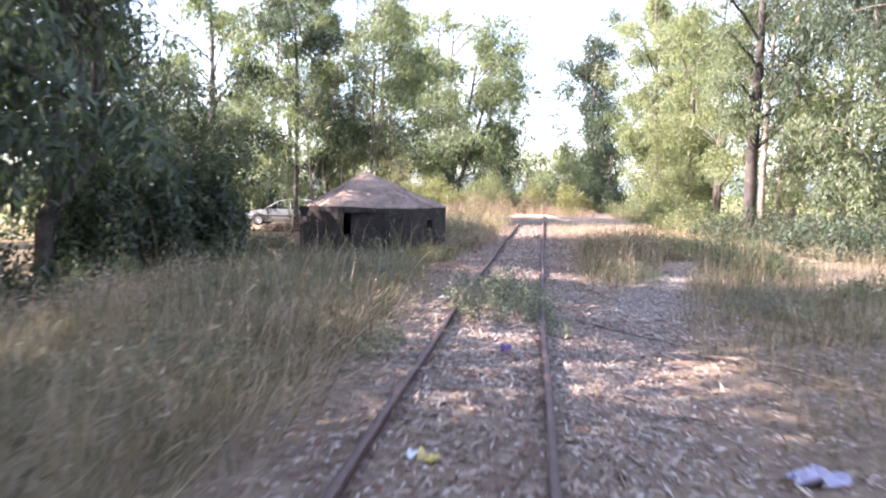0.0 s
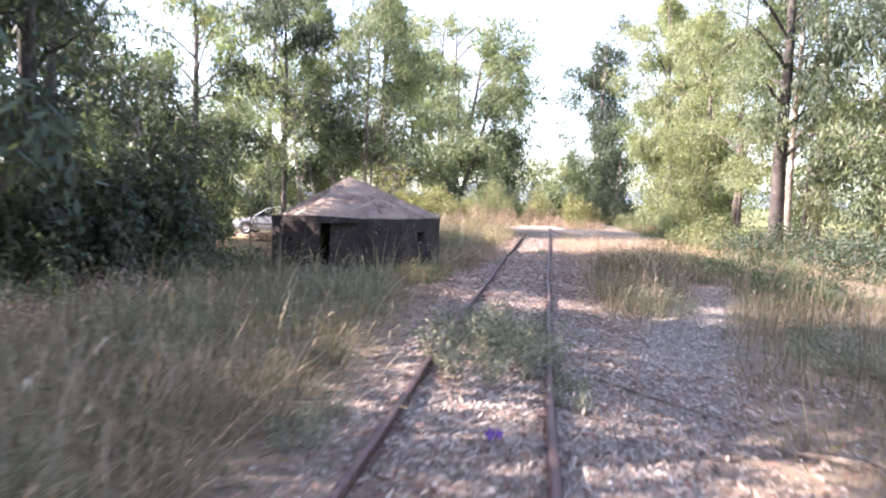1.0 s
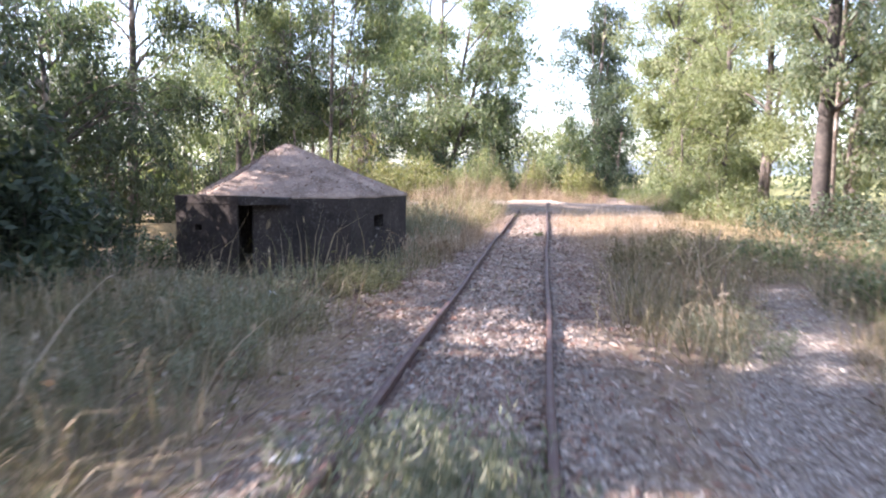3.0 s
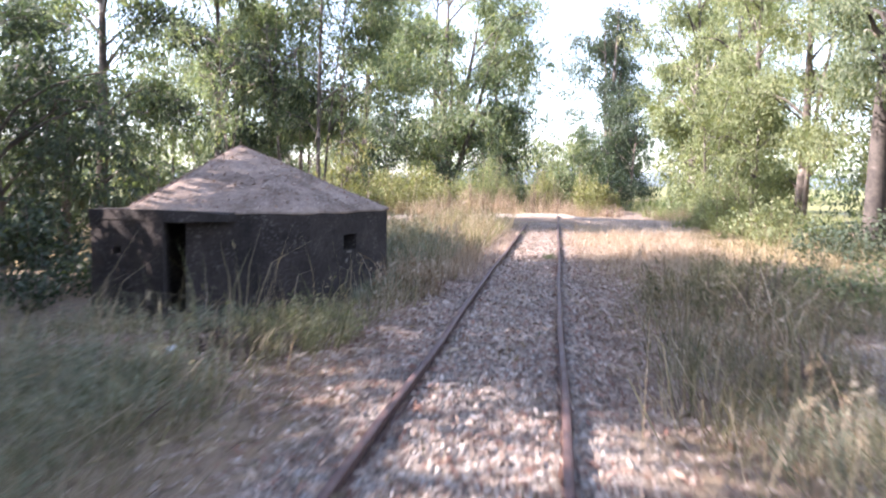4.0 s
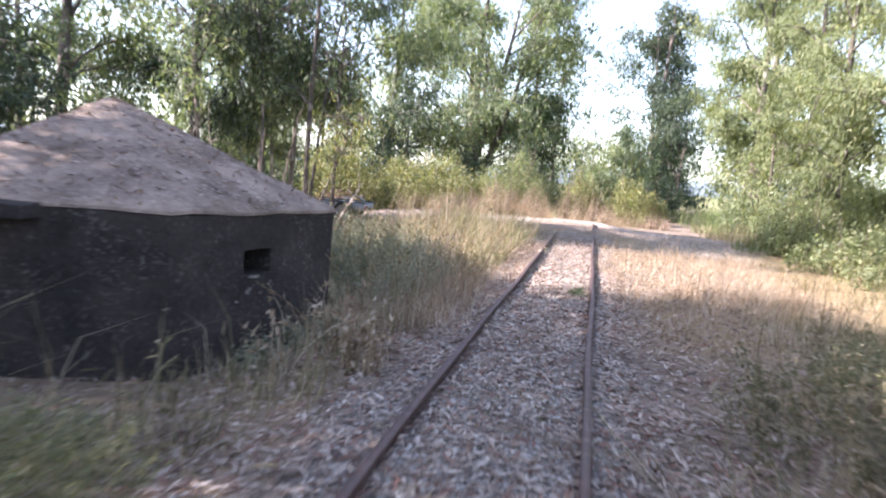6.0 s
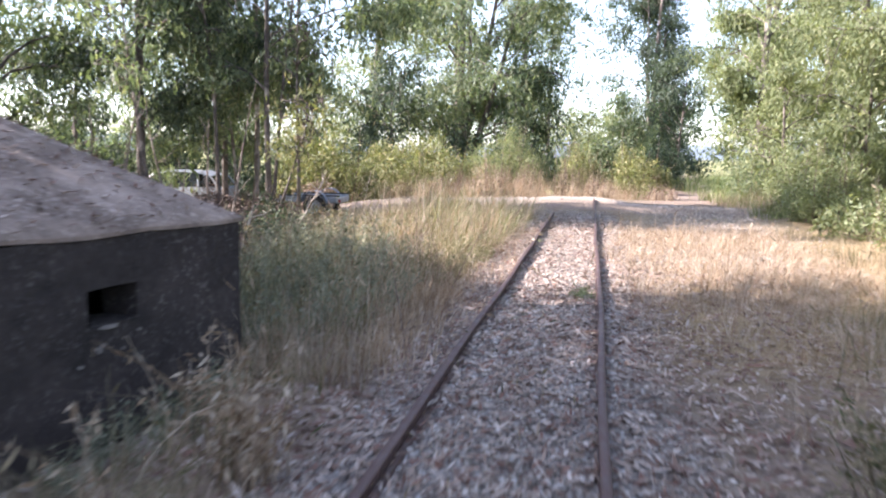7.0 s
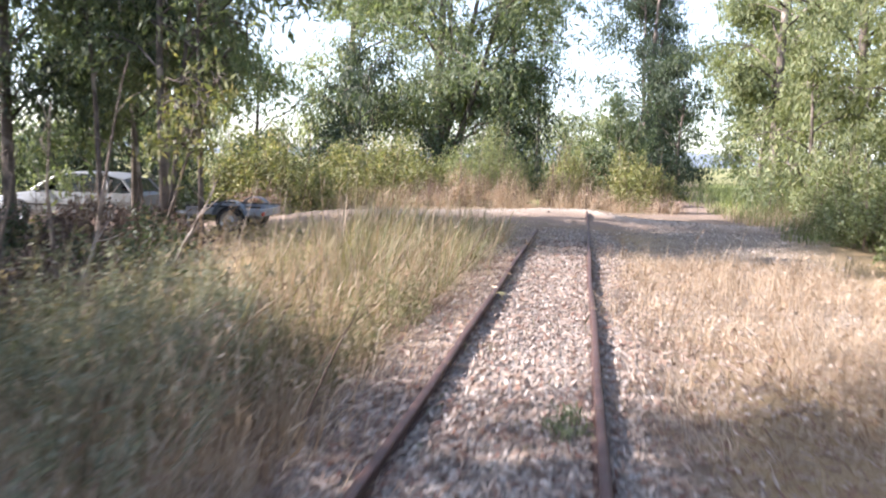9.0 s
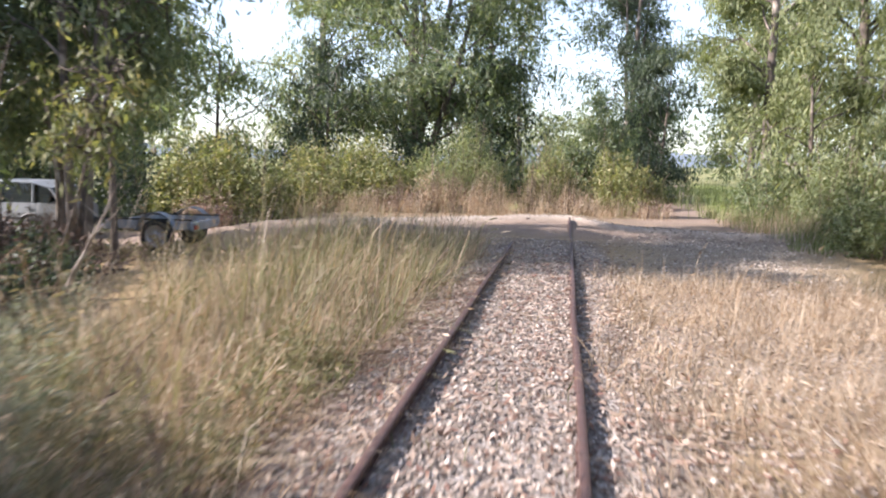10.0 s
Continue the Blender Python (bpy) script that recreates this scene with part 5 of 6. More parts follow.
def scatter_twigs(name, label, zones, seed):
    """Dead twigs and broken stalks lying and leaning in the grass."""
    r = np.random.default_rng(seed)
    vs, fs, off = [], [], 0
    for count, x0, x1, y0, y1, size, rise in zones:
        for j in range(count):
            x, y, a = r.uniform(x0, x1), r.uniform(y0, y1), r.uniform(0, 6.28)
            if abs(x) < 0.7 or math.hypot(x + 4.56, y - 20.5) < 2.5:
                continue
            k = size * r.uniform(0.4, 1.3)
            d = np.array((math.cos(a), math.sin(a), rise * abs(r.normal(0, 1)))) * k
            b = np.array((x, y, float(ground_z(x, y)) + 0.01))
            e = b + d
            e[2] = max(e[2], float(ground_z(e[0], e[1])) + 0.01)
            off = stem_tube(vs, fs, off, [b, (b + e) / 2 + r.normal(0, 0.05, 3) * k + np.array((0, 0, 0.03)), e], np.array((0.006, 0.0045, 0.002)) * r.uniform(0.6, 1.6), 3)
    return tagged(new(name, mesh_np(name, np.concatenate(vs), np.concatenate(fs), TWIG)), label, "twigs", kind="stuff")


scatter_twigs("dead_twigs", "dead twigs and broken stalks in the grass", (
    (420, -4.8, -1.1, 0.0, 18.0, 0.35, 0.5), (300, 1.2, 6.5, 0.0, 22.0, 0.32, 0.25), (260, -4.6, -1.0, 21.5, 33.5, 0.45, 0.9),
    (150, 0.8, 4.0, 22.5, 33.0, 0.22, 0.3), (420, -10.0, -4.4, 26.0, 33.0, 0.7, 0.9), (120, -1.2, 1.2, 1.0, 18.0, 0.16, 0.1)), 431)


def dead_sapling(place, h, lean, seed):
    """A leafless pale sapling with a few bare side twigs."""
    r = np.random.default_rng(seed)
    vs, fs, off = [], [], 0
    u = np.linspace(0, 1, 8)
    pts = np.array((0, 0, -0.05)) + np.outer(u, (lean[0], lean[1], h)) + np.cumsum(r.normal(0, 0.012 * h, (8, 3)), axis=0) * np.array((1, 1, 0))
    stem_tube(vs, fs, off, pts, 0.035 * (1.05 - u) + 0.004, 6)
    ob = thing("dead_sapling", (place[0], place[1], float(ground_z(*place))), "leafless pale dead sapling in the brambles", "sapling", "dead saplings by the trailer")
    under("stem", mesh_np("stem", np.concatenate(vs), np.concatenate(fs), BARK_PALE, smooth=True), ob)
    for j in range(7):
        b = pts[r.integers(2, 7)]
        e = b + np.array((*r.normal(0, 0.28, 2), r.uniform(0.1, 0.5)))
        vs, fs = [], []
        stem_tube(vs, fs, 0, [b, (b + e) / 2 + r.normal(0, 0.03, 3), e], [0.010, 0.007, 0.003], 4)
        under("twig", mesh_np("twig", np.concatenate(vs), np.concatenate(fs), BARK_PALE), ob)
    return ob


for k, (x, y, h, lx_, ly_) in enumerate(((-6.1, 28.6, 1.9, 0.5, 0.2), (-6.9, 29.4, 2.8, -0.2, 0.1), (-7.6, 29.0, 2.2, 0.3, 0.0), (-8.3, 30.0, 3.2, -0.4, 0.2),
                                         (-8.9, 29.2, 2.6, 0.2, 0.3), (-9.6, 30.2, 3.6, 0.5, 0.0), (-10.3, 30.8, 3.0, -0.3, 0.2), (-7.2, 30.6, 3.4, 0.6, 0.2), (-5.6, 30.2, 1.5, 0.8, 0.1), (-10.9, 29.4, 2.6, 0.2, -0.2))):
    dead_sapling((x, y), h, (lx_, ly_), 440 + k)

stalk_plant((-1.22, 18.95), "dry straw-coloured thistle clump beside the track", 30, 0.50, 0.34, GRASS_DRY, 401, 14)
stalk_plant((-1.85, 19.7), "tall dry arching stalks with pale papery leaves before the pillbox", 20, 0.58, 0.6, GRASS_DRY, 416, 12, 0.5)
stalk_plant((-1.75, 18.5), "dry arching stalks before the pillbox", 6, 0.6, 0.5, GRASS_DRY, 402, 8, 0.5)
stalk_plant((-2.2, 17.6), "dry arching stalks before the pillbox", 8, 0.6, 0.5, GRASS_MIX, 403, 7, 0.5)
stalk_plant((-2.3, 5.6), "long arching dry stalks on the bank", 10, 0.95, 0.6, GRASS_DRY, 404, 5, 0.6)
stalk_plant((-2.0, 3.4), "long arching dry stalks on the bank", 10, 0.9, 0.6, GRASS_DRY, 405, 5, 0.6)
stalk_plant((-1.7, 25.4), "dark bare stalks in the dry grass", 4, 1.0, 0.4, TWIG, 406, 2, 0.3)
stalk_plant((-2.2, 22.6), "tall dry stalks among the weeds", 26, 1.0, 1.5, GRASS_MIX, 410, 12, 0.35)
stalk_plant((-2.9, 24.6), "tall dry stalks among the weeds", 30, 1.0, 1.8, GRASS_MIX, 411, 12, 0.35)
stalk_plant((-1.8, 24.0), "tall dry stalks among the weeds", 20, 0.8, 1.3, GRASS_DRY, 412, 10, 0.4)
stalk_plant((-3.4, 26.6), "tall dry stalks among the weeds", 24, 0.9, 1.6, GRASS_MIX, 413, 12, 0.35)
stalk_plant((-2.6, 9.6), "long arching dry stalks on the bank", 22, 0.8, 1.6, GRASS_DRY, 414, 8, 0.6)
stalk_plant((-3.0, 12.6), "long arching dry stalks on the bank", 20, 0.75, 1.6, GRASS_MIX, 415, 8, 0.6)
stalk_plant((2.1, 13.4), "dry pale stalks on the verge", 12, 0.6, 0.6, GRASS_DRY, 407, 6, 0.35)
stalk_plant((2.3, 16.2), "long arching dry stalks on the verge", 22, 0.75, 1.2, GRASS_DRY, 417, 5, 0.6)
stalk_plant((2.9, 15.4), "dry pale stalks on the verge", 14, 0.6, 0.7, GRASS_DRY, 408, 6, 0.35)
stalk_plant((2.2, 24.6), "dry pale stalks on the verge", 8, 0.5, 0.6, GRASS_DRY, 409, 5, 0.3)



# ---------------- pillbox ----------------
HEX_C, HEX_R, HEX_A = Vector((-4.57, 20.50, 0.0)), 2.36, 15.5      # middle, corner radius, bearing of one corner
WALL_TOP, THICK, APEX = 1.05, 0.36, 2.08


def roughen(bm, cuts, amount, scale):
    """Cut the faces up and move the corners a little, so that the cast faces are uneven."""
    bmesh.ops.subdivide_edges(bm, edges=bm.edges[:], cuts=cuts, use_grid_fill=True)
    for v in bm.verts:
        d = noise.noise_vector(v.co * scale) + 0.4 * noise.noise_vector(v.co * scale * 3.1)
        v.co += d * amount


def slab(bm, corners, z0, z1):
    """A prism over a plan outline; z1 may be one height or one for each corner."""
    tops = z1 if isinstance(z1, (list, tuple)) else [z1] * len(corners)
    a = [bm.verts.new((c[0], c[1], z0)) for c in corners]
    b = [bm.verts.new((c[0], c[1], t)) for c, t in zip(corners, tops)]
    n = len(corners)
    bm.faces.new(a[::-1])
    bm.faces.new(b)
    for i in range(n):
        bm.faces.new((a[i], a[(i + 1) % n], b[(i + 1) % n], b[i]))


def hex_corner(i, radius):
    """Corner i of the six-sided plan, which is flatter on the entrance side."""
    a = radians(HEX_A + 60 * i)
    radius = radius - HEX_R * (0.0, 0.0, 0.10, 0.28, 0.0, 0.0)[i % 6] * min(1.0, radius / HEX_R)
    return HEX_C + Vector((math.cos(a), math.sin(a), 0)) * radius


def wall_piece(bm, o0, o1, i0, i1, f0, f1, z0, z1):
    """Part of one side of the ring, between two shares of its length."""
    slab(bm, [o0.lerp(o1, f0), o0.lerp(o1, f1), i0.lerp(i1, f1), i0.lerp(i1, f0)], z0, z1)


def pierced(bm, o0, o1, i0, i1, fs, zs, hole):
    """A wall as one solid, cut at the shares fs and the heights zs, with one opening: hole is its (column, row)."""
    def vert(i, j, k):
        return (o0.lerp(o1, fs[i]) if k == 0 else i0.lerp(i1, fs[i])) + Vector((0, 0, zs[j]))
    grid = {(i, j, k): bm.verts.new(vert(i, j, k)) for i in range(len(fs)) for j in range(len(zs)) for k in (0, 1)}
    cells = [(i, j) for i in range(len(fs) - 1) for j in range(len(zs) - 1) if (i, j) != hole]
    for i, j in cells:
        for k in (0, 1):
            bm.faces.new([grid[a, b, k] for a, b in ((i, j), (i + 1, j), (i + 1, j + 1), (i, j + 1))])
        for (p, q), beside in ((((i, j), (i + 1, j)), (i, j - 1)), (((i, j + 1), (i + 1, j + 1)), (i, j + 1)), (((i, j), (i, j + 1)), (i - 1, j)), (((i + 1, j), (i + 1, j + 1)), (i + 1, j))):
            if beside not in cells:
                bm.faces.new([grid[(*p, 0)], grid[(*q, 0)], grid[(*q, 1)], grid[(*p, 1)]])
    bm.verts.ensure_lookup_table()
    bmesh.ops.delete(bm, geom=[v for v in bm.verts if not v.link_faces], context='VERTS')


def build_pillbox():
    box = thing("pillbox", (HEX_C.x, HEX_C.y, -0.4), "low blackened concrete pillbox with a pyramid roof, overgrown with dry grass", "pillbox")
    back = box.matrix_world.inverted()
    for i in range(6):
        bm = bmesh.new()
        o0, o1 = hex_corner(i - 1, HEX_R), hex_corner(i, HEX_R)
        i0, i1 = hex_corner(i - 1, HEX_R - THICK), hex_corner(i, HEX_R - THICK)
        args = (o0, o1, i0, i1)
        if i == 0:                      # the side with the loophole that faces the track
            pierced(bm, *args, (0.0, 0.39, 0.56, 1.0), (-0.4, 0.485, 0.72, WALL_TOP), (1, 1))
        elif i == 5:                    # the side with the doorway
            pierced(bm, *args, (0.0, 0.13, 0.30, 1.0), (-0.4, 0.92, WALL_TOP), (1, 0))
        elif i == 2:                    # a loophole at the back
            pierced(bm, *args, (0.0, 0.42, 0.58, 1.0), (-0.4, 0.54, 0.76, WALL_TOP), (1, 1))
        else:
            wall_piece(bm, *args, 0.0, 1.0, -0.4, WALL_TOP)
        roughen(bm, 5, 0.012, 3.0)
        bm.transform(back)
        bmesh.ops.recalc_face_normals(bm, faces=bm.faces[:])
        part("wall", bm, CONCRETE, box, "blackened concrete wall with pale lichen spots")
    # pale chips where the dark face has broken away round the loophole
    o0, o1 = hex_corner(-1, HEX_R), hex_corner(0, HEX_R)
    along = (o1 - o0).normalized()
    outward = Vector((along.y, -along.x, 0))
    chip_rng = np.random.default_rng(78)
    for f, z, w, h in ((0.45, 0.465, 0.085, 0.014), (0.42, 0.33, 0.03, 0.022), (0.435, 0.355, 0.02, 0.012), (0.50, 0.30, 0.014, 0.01), (0.56, 0.40, 0.012, 0.008), (0.36, 0.25, 0.016, 0.011)):
        bm = bmesh.new()
        mid = o0.lerp(o1, f) + Vector((0, 0, z))
        ring = []
        for k in range(11):
            a, q = k * 2 * math.pi / 11, chip_rng.uniform(0.4, 1.3)
            ring.append(mid + along * math.cos(a) * w * q + Vector((0, 0, math.sin(a) * h * q)))
        front = [bm.verts.new(p + outward * 0.016) for p in ring]
        rear = [bm.verts.new(p - outward * 0.02) for p in ring]
        bm.faces.new(front)
        for k in range(11):
            bm.faces.new((front[k], rear[k], rear[(k + 1) % 11], front[(k + 1) % 11]))
        bm.transform(back)
        bmesh.ops.recalc_face_normals(bm, faces=bm.faces[:])
        part("chip", bm, CHIP, box, "pale broken patch of concrete")
    # roof: low pyramid on a thin rim
    bm = bmesh.new()
    lo = [bm.verts.new(hex_corner(i, HEX_R + 0.02) + Vector((0, 0, WALL_TOP + 0.004))) for i in range(6)]
    hi = [bm.verts.new(hex_corner(i, HEX_R + 0.02) + Vector((0, 0, WALL_TOP + 0.035))) for i in range(6)]
    top = [bm.verts.new(hex_corner(i, 0.05) + Vector((0, 0, APEX - 0.02))) for i in range(6)]
    for i in range(6):
        j = (i + 1) % 6
        bm.faces.new((lo[i], lo[j], hi[j], hi[i]))
        bm.faces.new((hi[i], hi[j], top[j], top[i]))
    bm.faces.new(lo[::-1])
    bm.faces.new(top)
    roughen(bm, 9, 0.022, 3.2)
    bm.transform(back)
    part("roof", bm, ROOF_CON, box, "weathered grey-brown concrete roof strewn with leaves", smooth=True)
    # entrance block and its heavier roof slab
    bm = bmesh.new()
    fl, fr = Vector((-5.86, 18.40, 0)), Vector((-4.57, 17.97, 0))
    inward = Vector((0.30, 0.95, 0))
    pierced(bm, fl, fr, fl + inward * 0.3, fr + Vector((-0.08, 0.24, 0)), (0.0, 0.32, 0.43, 1.0), (-0.4, 0.50, 0.60, 0.955), (1, 1))
    roughen(bm, 4, 0.010, 3.0)
    bm.transform(back)
    bmesh.ops.recalc_face_normals(bm, faces=bm.faces[:])
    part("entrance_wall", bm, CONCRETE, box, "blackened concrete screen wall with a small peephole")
    bm = bmesh.new()
    slab(bm, [fl + inward * 0.3, fl + inward * 0.3 + Vector((0.3, -0.09, 0)), fl + inward * 1.5 + Vector((0.3, -0.09, 0)), fl + inward * 1.5], -0.4, 0.955)
    roughen(bm, 4, 0.010, 3.0)
    bm.transform(back)
    bmesh.ops.recalc_face_normals(bm, faces=bm.faces[:])
    part("entrance_side", bm, CONCRETE, box, "blackened concrete side wall of the entrance")
    bm = bmesh.new()
    plan = [fl + Vector((-0.01, -0.012, 0)), fr + Vector((0.02, -0.012, 0)), Vector((-4.30, 18.08, 0)), Vector((-3.86, 18.36, 0)), Vector((-3.80, 19.2, 0)), fl + inward * 1.6]
    slab(bm, plan, 0.958, [1.09, 1.11, 1.10, 1.06, 1.12, 1.10])
    roughen(bm, 5, 0.012, 3.0)
    bm.transform(back)
    bmesh.ops.recalc_face_normals(bm, faces=bm.faces[:])
    part("entrance_slab", bm, CONCRETE, box, "thick concrete slab over the doorway")
    bm = bmesh.new()
    slab(bm, [hex_corner(i, HEX_R - THICK - 0.01) for i in range(6)], -0.4, -0.3)
    bm.transform(back)
    part("inner_floor", bm, CONCRETE, box)
    return box


pillbox = build_pillbox()


def roof_leaves():
    """Fallen leaves and twigs caught on the pyramid roof."""
    r = np.random.default_rng(77)
    k = 7500
    side, q, w = r.integers(0, 6, k), np.sqrt(r.random(k)) * 0.98, r.random(k)
    rim = np.array([hex_corner(i, HEX_R)[:] for i in range(7)])
    edge = rim[side] * (1 - w)[:, None] + rim[side + 1] * w[:, None]
    c = np.array(HEX_C[:]) + (edge - np.array(HEX_C[:])) * q[:, None]
    c[:, 2] = APEX - 0.02 - (APEX - WALL_TOP - 0.035) * q + 0.02
    d = unit(np.stack([r.normal(0, 1, k), r.normal(0, 1, k), r.normal(0, 0.25, k)], axis=1))
    s = unit(np.cross(d, np.array((0, 0, 1.0)) + r.normal(0, 0.35, (k, 3))))
    v, f = leaf_quads(c, d, s, r.uniform(0.04, 0.10, k), r.uniform(0.012, 0.028, k))
    return tagged(new("roof_leaves", mesh_np("roof_leaves", v, f, LITTER)), "brown fallen leaves lying on the concrete roof", "leaf litter", kind="stuff")


roof_leaves()


# ---------------- parked car ----------------
def wheel(parent, at, r, w, cover=False):
    """A wheel on a cross axle: tyre with a rounded tread, and a dished rim under it."""
    bm = bmesh.new()
    prof = [(-0.5, 0.66), (-0.5, 0.93), (-0.36, 1.0), (0.36, 1.0), (0.5, 0.93), (0.5, 0.66)]
    seg = 24
    rings = [[bm.verts.new((at[0] + math.cos(a) * q * r, at[1] + p * w, at[2] + math.sin(a) * q * r)) for p, q in prof] for a in [k * 2 * math.pi / seg for k in range(seg)]]
    for k in range(seg):
        for i in range(len(prof) - 1):
            bm.faces.new((rings[k][i], rings[k][i + 1], rings[(k + 1) % seg][i + 1], rings[(k + 1) % seg][i]))
    bmesh.ops.recalc_face_normals(bm, faces=bm.faces[:])
    tyre = part("wheel", bm, TYRE, parent, "black rubber tyre", smooth=True)
    bm = bmesh.new()
    side = -0.44 * w
    hub = [[bm.verts.new((at[0] + math.cos(a) * q * r, at[1] + y, at[2] + math.sin(a) * q * r)) for q, y in ((0.67, side), (0.60, side + 0.03), (0.28, side + 0.015), (0.12, side - 0.005))] for a in [k * 2 * math.pi / seg for k in range(seg)]]
    for k in range(seg):
        for i in range(3):
            bm.faces.new((hub[k][i], hub[k][i + 1], hub[(k + 1) % seg][i + 1], hub[(k + 1) % seg][i]))
    bm.faces.new([h[3] for h in hub])
    part("rim", bm, RIM, tyre, "grey metal rim", smooth=True)
    return tyre


def loft(bm, sections):
    """Join rings of equally many points."""
    rings = [[bm.verts.new(p) for p in s] for s in sections]
    n = len(rings[0])
    for a, b in zip(rings, rings[1:]):
        for i in range(n):
            bm.faces.new((a[i], a[(i + 1) % n], b[(i + 1) % n], b[i]))
    bm.faces.new(rings[0][::-1])
    bm.faces.new(rings[-1])
    bmesh.ops.recalc_face_normals(bm, faces=bm.faces[:])


def build_car(place, turn):
    """A silver estate-like family car; its nose points along -x, its near side is -y."""
    car = thing("car", place, "silver-grey family car parked on the dirt, dusty", "car")
    W = 0.84
    shell = [(-2.10, 0.42, 0.62, 0.70), (-2.02, 0.27, 0.70, 0.86), (-1.70, 0.22, 0.78, 0.95), (-1.0, 0.22, 0.88, 1.0), (-0.4, 0.21, 0.93, 1.0),
             (0.6, 0.21, 0.94, 1.0), (1.4, 0.22, 0.95, 1.0), (1.85, 0.27, 0.93, 0.94), (2.02, 0.40, 0.84, 0.84)]
    secs = []
    for x, z0, z1, w in shell:
        h, q = z1 - z0, w * W
        secs.append([(x, -q * 0.90, z0), (x, -q, z0 + h * 0.25), (x, -q, z0 + h * 0.62), (x, -q * 0.95, z0 + h * 0.93), (x, -q * 0.80, z1),
                     (x, q * 0.80, z1), (x, q * 0.95, z0 + h * 0.93), (x, q, z0 + h * 0.62), (x, q, z0 + h * 0.25), (x, q * 0.90, z0)])
    bm = bmesh.new()
    loft(bm, secs)
    part("body", bm, PAINT, car, "silver painted body", smooth=False)
    # cabin: glass below, roof over pillars
    low = [(-0.92, 0.90), (-0.28, 1.30), (0.2, 1.40), (1.15, 1.38), (1.62, 1.26), (1.90, 0.93)]
    bm = bmesh.new()
    loft(bm, [[(x, -W * 0.93, 0.90), (x, -W * (0.93 - 0.24 * (z - 0.9)), z - 0.02), (x, W * (0.93 - 0.24 * (z - 0.9)), z - 0.02), (x, W * 0.93, 0.90)] for x, z in low[1:-1]])
    part("side_glass", bm, GLASS, car, "dark tinted window glass")
    bm = bmesh.new()
    a, b = low[0], low[1]
    loft(bm, [[(a[0], -W * 0.90, a[1]), (a[0], W * 0.90, a[1]), (a[0] + 0.03, W * 0.90, a[1] - 0.01), (a[0] + 0.03, -W * 0.90, a[1] - 0.01)],
              [(b[0], -W * 0.80, b[1]), (b[0], W * 0.80, b[1]), (b[0] + 0.03, W * 0.80, b[1] - 0.01), (b[0] + 0.03, -W * 0.80, b[1] - 0.01)]])
    part("windscreen", bm, GLASS, car, "windscreen")
    bm = bmesh.new()
    a, b = low[-1], low[-2]
    loft(bm, [[(a[0], -W * 0.88, a[1]), (a[0], W * 0.88, a[1]), (a[0] - 0.03, W * 0.88, a[1] - 0.01), (a[0] - 0.03, -W * 0.88, a[1] - 0.01)],
              [(b[0], -W * 0.80, b[1]), (b[0], W * 0.80, b[1]), (b[0] - 0.03, W * 0.80, b[1] - 0.01), (b[0] - 0.03, -W * 0.80, b[1] - 0.01)]])
    part("rear_window", bm, GLASS, car, "rear window")
    bm = bmesh.new()
    loft(bm, [[(x, -W * 0.79, z), (x, -W * 0.55, z + 0.035), (x, W * 0.55, z + 0.035), (x, W * 0.79, z), (x, W * 0.79, z - 0.03), (x, -W * 0.79, z - 0.03)] for x, z in low[1:-1]])
    part("roof", bm, PAINT, car, "silver painted roof")
    for y in (-1, 1):
        for x0, z0, x1, z1 in ((-0.92, 0.92, -0.28, 1.30), (0.42, 0.92, 0.38, 1.39), (1.24, 0.93, 1.2, 1.36), (1.90, 0.93, 1.62, 1.26)):
            bm = bmesh.new()
            add_tube(bm, [(x0, y * W * 0.94, z0), (x1, y * W * (0.94 - 0.24 * (z1 - 0.9)), z1)], [0.035, 0.03], 6)
            part("pillar", bm, PAINT, car)
        bm = bmesh.new()
        add_box(bm, (-1.55, y * W - 0.012, 0.50), (1.55, y * W + 0.012, 0.56), 0.004)
        part("side_moulding", bm, BLACK, car, "black rubbing strip")
        bm = bmesh.new()
        add_box(bm, (-1.78, y * W * 0.62 - 0.14, 0.60), (-1.70 - 0.33, y * W * 0.62 + 0.14, 0.70), 0.02)
        part("headlight", bm, CLEARLAMP, car, "clear headlight")
        bm = bmesh.new()
        add_box(bm, (1.93, y * W * 0.66 - 0.10, 0.62), (2.0, y * W * 0.66 + 0.10, 0.82), 0.015)
        part("tail_light", bm, REDLAMP, car, "red tail light")
        bm = bmesh.new()
        add_box(bm, (-0.72, y * (W + 0.02) - 0.08, 0.93), (-0.60, y * (W + 0.02) + 0.08, 1.04), 0.03)
        part("wing_mirror", bm, BLACK, car, "black wing mirror")
        for x in (0.22, 1.05):
            bm = bmesh.new()
            add_box(bm, (x, y * (W + 0.005) - 0.012, 0.78), (x + 0.16, y * (W + 0.005) + 0.012, 0.805), 0.004)
            part("door_handle", bm, BLACK, car, "black door handle")
        for x in (-0.78, 0.36, 1.18):
            bm = bmesh.new()
            add_box(bm, (x, y * (W + 0.001) - 0.003, 0.30), (x + 0.012, y * (W + 0.001) + 0.003, 0.86))
            part("door_gap", bm, BLACK, car)
    for x0, x1 in ((-2.16, -1.98), (1.92, 2.10)):
        bm = bmesh.new()
        add_box(bm, (x0, -W * 0.82, 0.30), (x1, W * 0.82, 0.50), 0.05)
        part("bumper", bm, BLACK, car, "black bumper")
    for x in (-1.32, 1.22):
        for y in (-1, 1):
            bm = bmesh.new()
            pts = [(x + 0.36 * math.cos(a), y * (W + 0.004), 0.28 + 0.36 * math.sin(a)) for a in np.linspace(0, math.pi, 13)]
